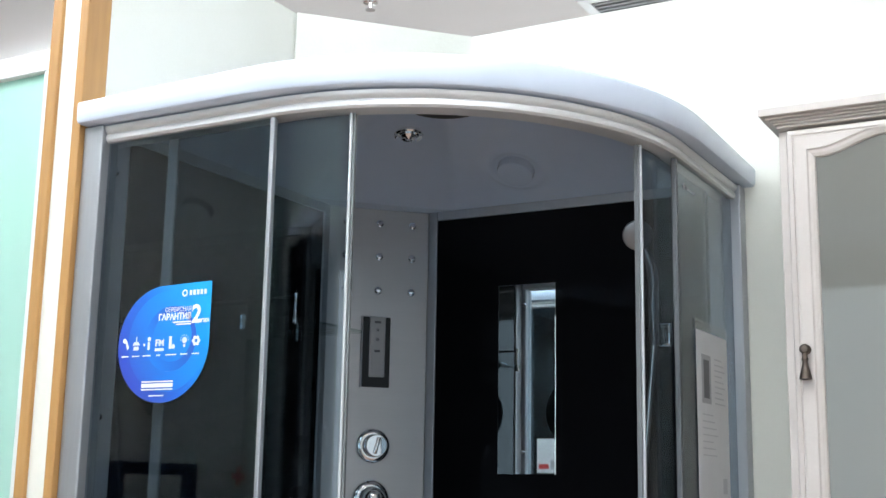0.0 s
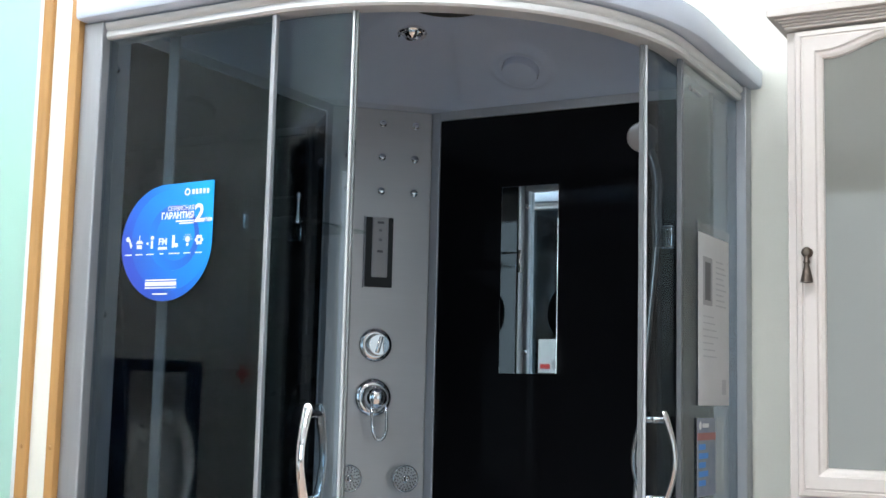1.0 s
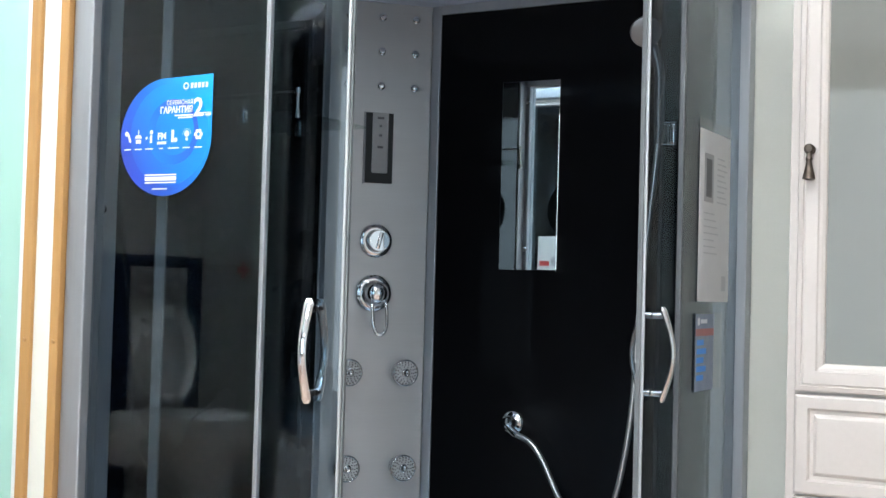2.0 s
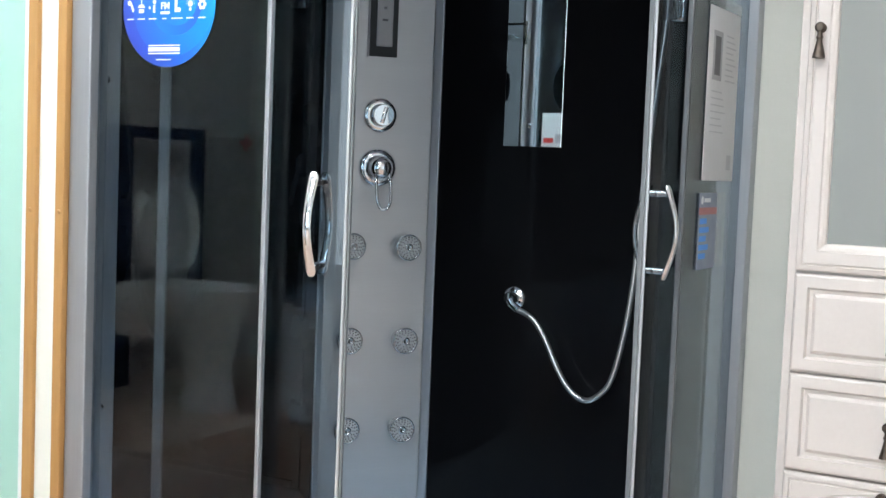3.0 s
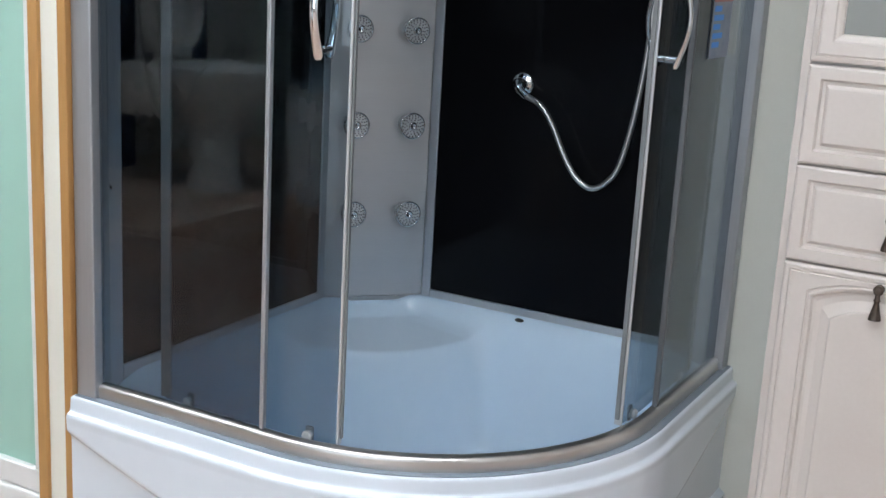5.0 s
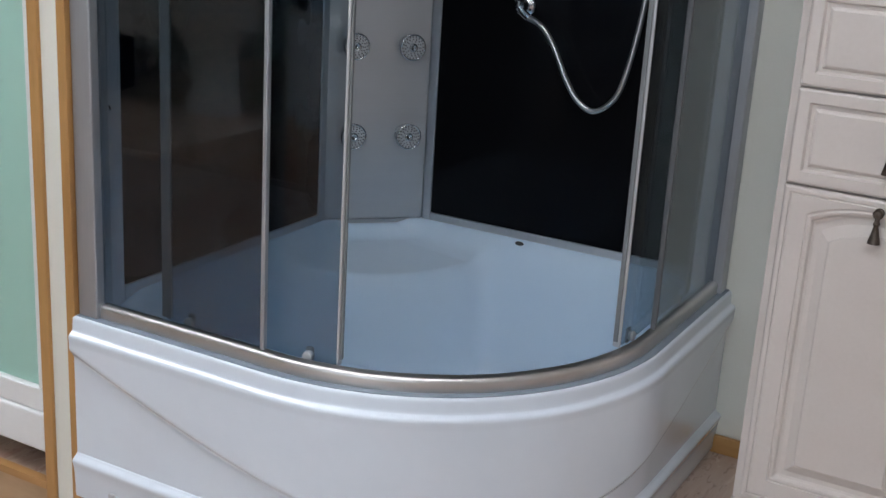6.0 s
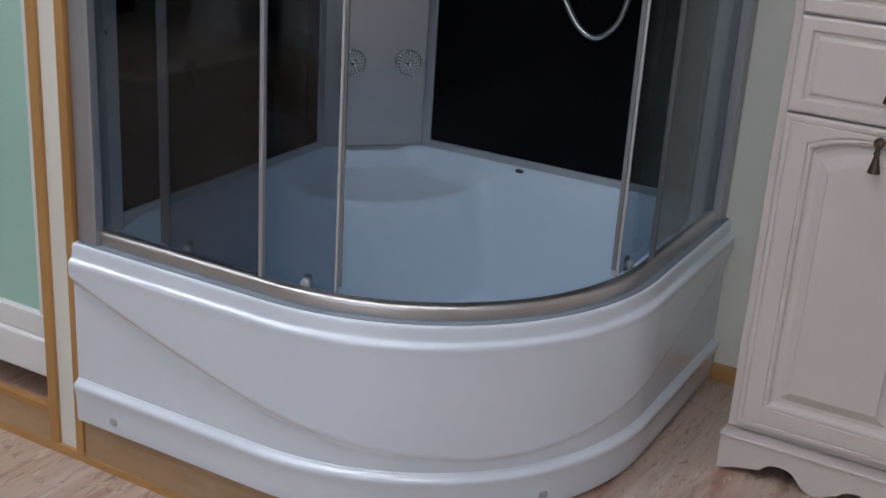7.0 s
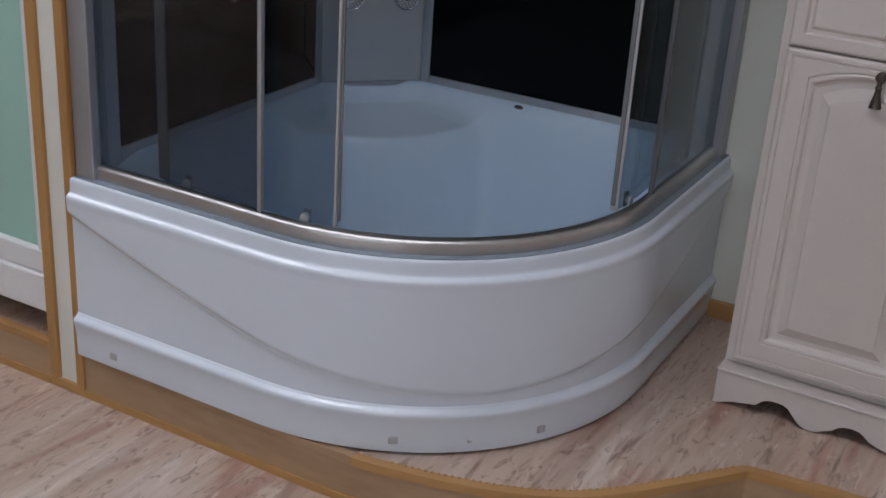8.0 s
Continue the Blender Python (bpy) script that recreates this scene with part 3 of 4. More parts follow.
part("overflow", ov, DARKHOLE, tray, "dark overflow slot in the rim")

# roof
RW, RR = 1.006, 0.625
ROOF_PROFILE = [(-0.06, 0.0), (-0.003, 0.0), (0.004, 0.002), (0.007, 0.007), (0.0075, 0.036), (0.0055, 0.0405), (0.001, 0.043), (-0.01, 0.0445), (-0.04, 0.049), (-0.16, 0.085), (-0.30, 0.130), (-0.39, 0.165), (-0.40, 0.168)]
roof_b = bmesh.new()
rows_ = []
RLEN = track_len(RW, RR)
for q in track_steps(RW, RR, 0, None, 0.02):
    p, nrm = track(q, RW, RR)
    swell = 0.013 * math.sin(math.pi * q / RLEN)
    rows_.append([roof_b.verts.new(p + nrm * o + Vector((0, 0, 1.952 + h + (swell if h > 0.01 else 0)))) for o, h in ROOF_PROFILE])
for u, v in zip(rows_, rows_[1:]):
    for j in range(len(ROOF_PROFILE) - 1):
        roof_b.faces.new((u[j], u[j + 1], v[j + 1], v[j]))
roof_b.faces.new([r_[-1] for r_ in rows_] + [roof_b.verts.new((0.0, 0.0, 2.12))])
roof = part("roof", roof_b, ROOFWHITE, cabin, "white moulded roof with a rounded edge", smooth=True)


def roof_liner():
    """The underside: a shallow vault that rises from the wall side."""
    b = bmesh.new()
    n = 110
    grid = {}
    for i in range(n + 1):
        for j in range(n + 1):
            x, y = 0.985 * i / n, -0.985 * j / n
            a = 0.385
            dc = (0.600 - math.hypot(x - a, y + a)) if (x > a and -y > a) else min(0.985 - x, 0.985 + y)
            dw = min(x, -y, 0.739 * x - 0.673 * y - 0.200)
            if dc >= -0.001:
                k = 0.018
                up = -k * math.log(math.exp(-max(0, dw - 0.03) * 0.5 / k) + math.exp(-max(0, dc) * 0.42 / k) + math.exp(-0.15 / k))
                z = 1.962 + max(0.0, up)
                rr = math.hypot(x - 0.50, (y + 0.147) * 1.15)
                z -= 0.008 * math.exp(-((rr - 0.064) / 0.012) ** 2)
                grid[i, j] = b.verts.new((x, y, z))
    for i in range(n):
        for j in range(n):
            q = [(i, j), (i + 1, j), (i + 1, j + 1), (i, j + 1)]
            if all(k in grid for k in q):
                b.faces.new([grid[k] for k in q])
    return b


part("liner", roof_liner(), ROOFWHITE, roof, "grey-shaded white underside of the roof", smooth=True)
tilted = Matrix.Translation((0.50, -0.147, 2.008)) @ Matrix.Rotation(radians(-27), 4, "X")
part("fan_cover", lathe([(0, -0.010), (0.036, -0.010), (0.041, -0.008), (0.043, 0.0), (0.043, 0.012), (0, 0.012)], 36, tilted), ROOFWHITE, roof, "round white fan cover", smooth=True)
tilted = Matrix.Translation((0.317, -0.325, 2.073)) @ Matrix.Rotation(radians(-7), 4, "X") @ Matrix.Rotation(radians(-7), 4, "Y")
spot = part("spotlight", lathe([(0.030, 0.012), (0.034, -0.002), (0.031, -0.006), (0.024, -0.003), (0.020, -0.005)], 28, tilted), CHROME, roof, "small chrome spotlight with cut glass", smooth=True)
facets = lathe([(0.020, -0.005), (0.016, -0.011), (0.009, -0.008), (0.005, -0.013), (0, -0.013)], 9, tilted)
part("lens", facets, CHROME, spot, "cut glass lens")
part("rain_head", lathe([(0, 2.088), (0.083, 2.088), (0.090, 2.092), (0.090, 2.115), (0, 2.115)], 40, Matrix.Translation((0.465, -0.425, 0))), DARKHOLE, roof, "round dark overhead rain shower", smooth=True)

# rails that carry the glass
GW, GR = 0.968, 0.515
part("top_rail", sweep([(-0.034, 1.918), (0.006, 1.918), (0.010, 1.922), (0.010, 1.930), (0.007, 1.934), (0.012, 1.938), (0.014, 1.943), (0.014, 1.948), (-0.034, 1.948)], 0.970, 0.548, s0=0.04, s1=track_len(0.970, 0.548) - 0.03, step=0.02), TOPRAIL, cabin, "curved aluminium top rail", smooth=True)
part("bottom_rail", sweep([(-0.010, 0.3930), (0.0115, 0.3930), (0.0125, 0.3940), (0.0127, 0.3960), (0.0125, 0.4110), (0.0120, 0.4145), (0.0108, 0.4172), (0.0088, 0.4193), (0.0060, 0.4206), (0.0030, 0.4210), (-0.007, 0.4211), (-0.0090, 0.4208), (-0.0100, 0.4195), (-0.0100, 0.4165)], GW, GR, s0=0.04, s1=track_len(GW, GR) - 0.03, step=0.02), RAILALU, cabin, "curved aluminium bottom rail", smooth=True)
lp = box(-0.002, 0.046, -0.990, -0.945, 0.3935, 1.950, 0.003)
part("wall_profile", lp, PROFILE, cabin, "satin aluminium wall profile")
part("wall_profile", box(0.945, 0.990, -0.044, -0.0025, 0.3935, 1.950, 0.003), PROFILE, cabin, "satin aluminium wall profile")
for z in (0.80, 1.407, 1.869):
    part("profile_screw", lathe([(0.0085, 0), (0.0085, 0.004), (0.006, 0.008), (0, 0.009)], 16, Matrix.Translation((0.038, -0.945, z)) @ Matrix.Rotation(-math.pi / 2, 4, "X")), CHROME, cabin, smooth=True)

# black back panels in aluminium frames
part("back_panel", box(0.232, 0.900, -0.030, -0.022, 0.437, 1.940), BLACKGLASS, cabin, "glossy black glass back panel")
part("back_panel", box(0.022, 0.030, -0.900, -0.235, 0.437, 1.940), BLACKGLASS, cabin, "glossy black glass back panel")
for b in ((0.9005, 0.9445, -0.034, -0.006, 0.386, 1.963), (0.006, 0.034, -0.9445, -0.9005, 0.386, 1.963),
          (0.208, 0.2315, -0.034, -0.006, 0.386, 1.963), (0.232, 0.900, -0.034, -0.006, 0.386, 0.4365), (0.232, 0.900, -0.034, -0.006, 1.9405, 1.963),
          (0.006, 0.034, -0.2345, -0.211, 0.386, 1.963), (0.006, 0.034, -0.900, -0.235, 0.386, 0.4365), (0.006, 0.034, -0.900, -0.235, 1.9405, 1.963)):
    part("panel_frame", box(*b, bevel=0.002), ALU, cabin)

# slanting column panel: its own frame has x along the panel, y out of it towards the room
PA, PB = Vector((0.0295, -0.2095, 0)), Vector((0.2065, -0.0305, 0))
PW = (PB - PA).length
PM = Matrix.Translation(PA) @ Matrix.Rotation(math.atan2(PB.y - PA.y, PB.x - PA.x), 4, "Z")


def on_panel(u, z, out=0.0):
    """Pose on the panel: u along it, facing out of it along its z."""
    return PM @ Matrix.Translation((u, -out, z)) @ Matrix.Rotation(math.pi / 2, 4, "X")


def pu(x, y):
    v = PM.inverted() @ Vector((x, y, 0))
    return v.x


cp = box(0, PW, 0.0, 0.02, 0.4185, 1.962, 0.002)
bmesh.ops.transform(cp, matrix=PM, verts=cp.verts)
column = part("column_panel", cp, BRUSHED, cabin, "brushed silver control column across the corner")
for z0, z1 in ((0.386, 0.418), (1.9625, 1.972)):
    fb = box(-0.004, PW + 0.004, -0.004, 0.02, z0, z1, 0.001)
    bmesh.ops.transform(fb, matrix=PM, verts=fb.verts)
    part("panel_frame", fb, INKGREY if z0 > 1 else PROFILE, column)

U1, U2, U0 = pu(0.1285, -0.1295), pu(0.1865, -0.0705), pu(0.0705, -0.1885)
for z in (1.926, 1.843, 1.7595):
    for u in (U0, U1, U2):
        nb = lathe([(0.0105, 0), (0.0105, 0.003), (0.0085, 0.006), (0.0055, 0.0075), (0.005, 0.010), (0, 0.0105)], 20, on_panel(u, z))
        part("nozzle", nb, CHROME, column, smooth=True)

# control display
dx0, dx1, dz0, dz1 = pu(0.1045, -0.158), pu(0.1547, -0.109), 1.5255, 1.695
disp = part("display", merge(None, box(dx0, dx1, -0.004, 0.0, dz0, dz1, 0.0015), PM), DISPLAYBLACK, column, "glossy black control display")
part("key_strip", merge(None, box(dx0 + 0.018, dx1 - 0.013, -0.0065, -0.0035, dz0 + 0.024, dz1 + 0.0, 0.0028), PM), DISPLAYGREY, disp, "grey strip of touch keys")
part("display_edge", merge(None, box(dx0 - 0.002, dx0 + 0.0015, -0.006, 0.0, dz0 - 0.001, dz1 + 0.001), PM), INKGREY, disp)
for k, (zz, ww) in enumerate(((1.682, 0.016), (1.663, 0.006), (1.640, 0.007), (1.612, 0.014))):
    uc = (dx0 + 0.018 + dx1 - 0.013) / 2
    part("key_mark", plate(rect(-ww / 2, ww / 2, -0.0028, 0.0028), 0.0004, on_panel(uc, zz, 0.0066)), INKDARK, disp)
for zz, rr in ((1.663, 0.0055), (1.640, 0.006)):
    part("key_mark", plate(circle(0, 0, rr, 16), 0.0004, on_panel((dx0 + 0.018 + dx1 - 0.013) / 2, zz, 0.0066)), INKGREY, disp)

# diverter knob and mixer tap
UK = pu(0.127, -0.132)
kn = part("diverter", lathe([(0.041, 0), (0.041, 0.004), (0.038, 0.008), (0.030, 0.010), (0.027, 0.010)], 36, on_panel(UK, 1.387)), CHROME, column, "round chrome diverter knob", smooth=True)
kb = lathe([(0.026, 0.008), (0.026, 0.030), (0.024, 0.034), (0.010, 0.035), (0, 0.035)], 32, on_panel(UK + 0.002, 1.387))
bl = box(-0.0045, 0.0045, -0.020, 0.020, 0.033, 0.041, 0.002)
merge(kb, bl, on_panel(UK + 0.002, 1.387) @ Matrix.Rotation(radians(-15), 4, "Z"))
part("knob", kb, CHROME, kn, smooth=True)
mx_ = part("mixer", lathe([(0.046, 0), (0.046, 0.004), (0.042, 0.009), (0.034, 0.012), (0.032, 0.012), (0.030, 0.026)], 36, on_panel(UK - 0.002, 1.262)), CHROME, column, "chrome mixer tap with a loop lever", smooth=True)
part("cap", lathe([(0.029, 0.010), (0.029, 0.034), (0.026, 0.046), (0.018, 0.053), (0.0, 0.056)], 32, on_panel(UK - 0.001, 1.262)), CHROME, mx_, smooth=True)
mlv = on_panel(UK - 0.001, 1.262)
loop = [(-0.015, -0.004, 0.042), (-0.015, -0.034, 0.054), (-0.013, -0.074, 0.062), (-0.006, -0.092, 0.064), (0.003, -0.096, 0.0645), (0.012, -0.092, 0.064), (0.019, -0.074, 0.062), (0.0195, -0.034, 0.054), (0.016, -0.004, 0.042)]
part("lever", tube([mlv @ p for p in spline(loop, 6)], 0.0042, 10), CHROME, mx_, smooth=True)

# massage jets, each a turned cup with a ring of holes
def jet_mesh():
    b = lathe([(0.024, 0), (0.024, 0.008), (0.016, 0.012), (0.016, 0.022), (0.028, 0.025), (0.032, 0.029), (0.0325, 0.037), (0.0315, 0.0400), (0.0295, 0.0410), (0.0280, 0.0400), (0.0275, 0.0385)], 32)
    face = lathe([(0.0275, 0.0385), (0.0105, 0.0385)], 32)
    for f in face.faces:
        f.material_index = 2
    merge(b, face)
    lathe([(0.0105, 0.0385), (0.0100, 0.0425), (0.0085, 0.0435), (0.0040, 0.0435), (0.0036, 0.0415), (0, 0.0415)], 20, bm=b)
    for f in b.faces:
        f.smooth = True
    for ring, cnt, hr in ((0.0248, 20, 0.0021), (0.0196, 15, 0.0020), (0.0146, 10, 0.0018)):
        for i in range(cnt):
            a = 2 * math.pi * i / cnt + ring * 40
            hb = bmesh.new()
            bmesh.ops.create_cone(hb, cap_ends=True, segments=7, radius1=hr, radius2=hr * 0.6, depth=0.0026, matrix=Matrix.Translation((ring * math.cos(a), ring * math.sin(a), 0.0392)))
            for f in hb.faces:
                f.material_index = 1
            merge(b, hb)
    return b


UJ = pu(0.1985, -0.0985) - 0.004
UJL = PW - UJ
jet_me = None
for z in (1.075, 0.850, 0.634):
    for u in (UJL, UJ):
        tilt = Matrix.Rotation(radians(6), 4, "Y")
        if jet_me is None:
            jo = solid("jet", jet_mesh(), JETGREY, column, mats=[JETGREY, DARKHOLE, JETFACE])
            jet_me = jo.data
        else:
            jo = new("jet", jet_me)
            jo.parent = column
        jo.matrix_local = on_panel(u, z) @ tilt

# mirror on the back panel
mir = part("mirror", box(0.4035, 0.550, -0.0345, -0.0305, 1.3255, 1.7655, 0.0006), MIRROR, cabin, "narrow upright mirror")

# glass shelf on the side panel, with a chrome rail along its end
shelf = part("glass_shelf", box(0.036, 0.205, -0.572, -0.315, 1.628, 1.634, 0.001), SHELFGLASS, cabin, "small clear glass shelf with a chrome rail")
for y in (-0.545, -0.340):
    part("bracket", box(0.0305, 0.050, y - 0.008, y + 0.008, 1.615, 1.650, 0.003), CHROME, shelf)
part("post", lathe([(0, 1.618), (0.006, 1.619), (0.006, 1.627), (0.0035, 1.640), (0.0035, 1.668), (0.006, 1.674), (0.005, 1.682), (0, 1.683)], 14, Matrix.Translation((0.198, -0.566, 0))), CHROME, shelf, smooth=True)
part("rail", tube([(0.031, -0.566, 1.675), (0.11, -0.566, 1.675), (0.198, -0.566, 1.675)], 0.0028, 10), CHROME, shelf, smooth=True)

# water outlet, hose, hand shower on its holder
wo = part("hose_outlet", lathe([(0.034, 0), (0.034, 0.004), (0.030, 0.009), (0.022, 0.011), (0.019, 0.013), (0.019, 0.036), (0.016, 0.041), (0, 0.042)], 32, Matrix.Translation((0.450, -0.0305, 0.972)) @ Matrix.Rotation(math.pi / 2, 4, "X") @ Matrix.Diagonal((0.82, 0.82, 0.9, 1))), CHROME, cabin, "round chrome hose outlet", smooth=True)
part("elbow", tube([(0.452, -0.062, 0.968), (0.462, -0.066, 0.958), (0.478, -0.068, 0.948)], 0.0095, 12), CHROME, wo, smooth=True)
hose_line = spline([(0.474, -0.068, 0.951), (0.514, -0.072, 0.934), (0.548, -0.074, 0.894), (0.585, -0.074, 0.824), (0.619, -0.074, 0.779), (0.656, -0.074, 0.762), (0.692, -0.074, 0.782), (0.718, -0.074, 0.825), (0.742, -0.074, 0.935), (0.757, -0.074, 1.06), (0.765, -0.076, 1.20), (0.785, -0.085, 1.40), (0.805, -0.095, 1.57), (0.812, -0.10, 1.66), (0.808, -0.105, 1.72)], 10)
part("hose", tube(hose_line, 0.0066, 10), HOSE, cabin, "chrome shower hose hanging in a loop", smooth=True)
hold = part("shower_holder", box(0.800, 0.838, -0.062, -0.0305, 1.600, 1.655, 0.008, 3), CHROME, cabin, "chrome hand shower holder", smooth=True)
part("clamp", lathe([(0.016, -0.02), (0.018, -0.018), (0.018, 0.018), (0.016, 0.02), (0.011, 0.02), (0.011, -0.02), (0.016, -0.02)], 24, Matrix.Translation((0.812, -0.085, 1.625)) @ Matrix.Rotation(radians(14), 4, "X")), CHROME, hold, smooth=True)
hs = part("hand_shower", tube(spline([(0.812, -0.10, 1.60), (0.811, -0.104, 1.68), (0.814, -0.112, 1.75), (0.803, -0.120, 1.80), (0.792, -0.130, 1.832)], 8), 0.011, 14), HEADGREY, cabin, "grey chrome hand shower", smooth=True)
hd = lathe([(0, 0.018), (0.015, 0.016), (0.028, 0.008), (0.033, -0.002), (0.032, -0.010), (0.026, -0.012), (0, -0.011)], 32, look((0.790, -0.138, 1.836), (1.3, -1.6, 1.30)))
part("spray_head", hd, HEADGREY, hs, smooth=True)


# glass: two fixed panes and two sliding doors on an inner line
def curved_pane(w, r, s0, s1, z0, z1, thick=0.005):
    return sweep([(-thick / 2, z0), (thick / 2, z0), (thick / 2, z1), (-thick / 2, z1)], w, r, s0, s1, step=0.02)


def upright(w, r, s, width, o0, o1, z0, z1, bev=0.002):
    p, nrm = track(s, w, r)
    b = box(-width / 2, width / 2, -o1, -o0, z0, z1, bev)
    bmesh.ops.transform(b, matrix=Matrix.Translation(p) @ Matrix.Rotation(math.atan2(nrm.x, -nrm.y), 4, "Z"), verts=b.verts)
    return b


FW, FR = 0.967, 0.512
FL = track_len(FW, FR)
for s0, s1, se in ((0.046, 0.422, 0.428), (FL - 0.412, FL - 0.046, FL - 0.418)):
    fx = part("fixed_glass", curved_pane(FW, FR, s0, s1, 0.4175, 1.92), SMOKE, cabin, "smoked glass fixed pane")
    part("edge_profile", upright(FW, FR, se, 0.009, -0.006, 0.005, 0.4215, 1.918), EDGEGREY if s0 < 0.1 else EDGEDARK, fx)

DW, DR = 0.944, 0.489


def door(lead, trail, sign):
    lo, hi = min(lead, trail), max(lead, trail)
    dr = part("sliding_door", curved_pane(DW, DR, lo, hi, 0.4155, 1.914), SMOKE, cabin, "curved smoked glass sliding door")
    part("lead_profile", upright(DW, DR, lead, 0.0055, -0.007, 0.009, 0.4155, 1.916), ALU, dr)
    part("magnet_strip", upright(DW, DR, lead - sign * 0.005, 0.004, -0.004, 0.005, 0.4275, 1.916, 0.001), SEALGREY, dr)
    part("trail_seal", upright(DW, DR, trail, 0.022, -0.001, 0.0045, 0.4195, 1.914, 0.0005), TRAILSEAL, dr, "pale translucent seal strip")
    for z in (0.421, 1.934):
        for off in (0.06, 0.33):
            p, nrm = track(lead + sign * off, DW, DR)
            rb = lathe([(0, -0.008), (0.009, -0.007), (0.010, -0.004), (0.010, 0.004), (0.009, 0.007), (0, 0.008)], 18)
            box(-0.008, 0.008, -0.016, 0.016, -0.009, -0.003, 0.003, bm=rb)
            rb2 = merge(None, rb, Matrix.Translation(p + Vector((0, 0, z))) @ Matrix.Rotation(math.atan2(nrm.y, nrm.x), 4, "Z") @ Matrix.Rotation(math.pi / 2, 4, "Y") @ Matrix.Rotation(math.pi / 2, 4, "Z"))
            part("roller", rb2, ROLLER, dr, "small pale plastic roller", smooth=True)
    # pull handle: a bowed chrome bar on two pins, outside and inside
    p, nrm = track(lead + sign * 0.052, DW, DR)
    tang = Vector((-nrm.y, nrm.x, 0))
    for side in (1, -1):
        zc = 1.170
        hb = bmesh.new()
        line = []
        for i in range(25):
            f = i / 24
            bow = 0.019 + 0.021 * math.sin(math.pi * f) ** 1.2
            if f in (0, 1):
                bow = 0.019
            zz = zc - 0.085 + 0.170 * f
            line.append(p + nrm * side * bow + Vector((0, 0, zz)))
        tube(line, 0.0085, 12, flat=0.55, up=tang, bm=hb, scales=[0.7 if i in (0, 24) else 1.15 - 0.3 * math.sin(math.pi * i / 24) for i in range(25)])
        for zz in (zc - 0.070, zc + 0.070):
            tube([p + nrm * side * 0.002 + Vector((0, 0, zz)), p + nrm * side * 0.012 + Vector((0, 0, zz)), p + nrm * side * 0.024 + Vector((0, 0, zz))], 0.007, 12, bm=hb)
        part("handle", hb, CHROME, dr, "bowed chrome pull handle", smooth=True)
    return dr


door(0.569, 0.185, -1)
door(1.139, 1.524, 1)


# ---- things stuck on the glass ----
def drop_outline(k=1.0, cx=0.0, cy=0.0, sharp=True):
    """A round drop with its point at the upper right."""
    out = []
    r = 0.104 * k
    for i in range(64):
        a = math.pi / 2 + 2 * math.pi * i / 64
        x, y = r * math.cos(a), r * math.sin(a)
        if sharp and x > 0 and y > 0:
            continue
        out.append((cx + x, cy + y))
    if sharp:
        out.append((cx + r, cy + r * 0.0))
        out.append((cx + r, cy + r * 1.02))
    return out


GF = -0.9705
STM = Matrix.Translation((0.2085, GF, 1.531)) @ Matrix.Rotation(math.pi / 2, 4, "X")


def on_sticker(dz):
    return STM @ Matrix.Translation((0, 0, dz))


sticker = tagged(solid("warranty_sticker", plate(drop_outline(), 0.0008, STM), DROPRIM), "blue drop-shaped warranty sticker on the glass", "sticker")
part("backing", plate(drop_outline(), 0.0003, on_sticker(-0.0004)), INKDARK, sticker, "dark back of the sticker")
part("drop_shade", plate(circle(0.010, 0.004, 0.090, 48), 0.0003, on_sticker(0.0009)), DROPFACE, sticker)
part("drop_shade", plate(circle(0.018, 0.008, 0.058, 48), 0.0003, on_sticker(0.0013)), DROPCORE, sticker)
part("drop_shade", plate(circle(0.022, 0.011, 0.044, 40), 0.0002, on_sticker(0.0017)), DROPFACE, sticker)
TZ = 0.0023
lettering("\u0421\u0415\u0420\u0412\u0418\u0421\u041d\u0410\u042f", 0.0115, on_sticker(TZ) @ Matrix.Translation((0.063, 0.0555, 0)), PRINTWHITE, sticker, align="RIGHT", wide=0.85)
lettering("\u0413\u0410\u0420\u0410\u041d\u0422\u0418\u042f", 0.0155, on_sticker(TZ) @ Matrix.Translation((0.063, 0.0415, 0)), PRINTWHITE, sticker, align="RIGHT", wide=0.9, bold=0.0006)
lettering("2", 0.044, on_sticker(TZ) @ Matrix.Translation((0.064, 0.0345, 0)), PRINTWHITE, sticker, bold=0.0012)
lettering("\u0433\u043e\u0434\u0430", 0.010, on_sticker(TZ) @ Matrix.Translation((0.086, 0.0345, 0)), PRINTWHITE, sticker, wide=0.8, bold=0.0003)
lettering("FM", 0.0165, on_sticker(TZ) @ Matrix.Translation((-0.0055, -0.004, 0)), PRINTWHITE, sticker, align="CENTER", bold=0.0005)
for x0, x1, y in ((0.022, 0.063, 0.0365), (0.030, 0.063, 0.0325)):
    part("print_bar", plate(rect(x0, x1, y - 0.0013, y + 0.0013), 0.0002, on_sticker(TZ)), PRINTWHITE, sticker)
for i, (x, w) in enumerate(((-0.085, 0.016), (-0.060, 0.017), (-0.034, 0.018), (-0.007, 0.009), (0.022, 0.025), (0.051, 0.016), (0.077, 0.016))):
    part("print_bar", plate(rect(x - w / 2, x + w / 2, -0.0215, -0.0192), 0.0002, on_sticker(TZ)), PRINTWHITE, sticker)
for x0, x1, y, h in ((-0.042, 0.030, -0.0668, 0.0012), (-0.042, 0.030, -0.0735, 0.0036), (-0.042, 0.030, -0.0805, 0.0012), (-0.024, 0.010, -0.0915, 0.0012)):
    part("print_bar", plate(rect(x0, x1, y - h, y + h), 0.0002, on_sticker(TZ)), PRINTWHITE, sticker)
part("print_bar", plate(rect(-0.016, 0.005, -0.013, -0.008), 0.0002, on_sticker(TZ)), PRINTWHITE, sticker)
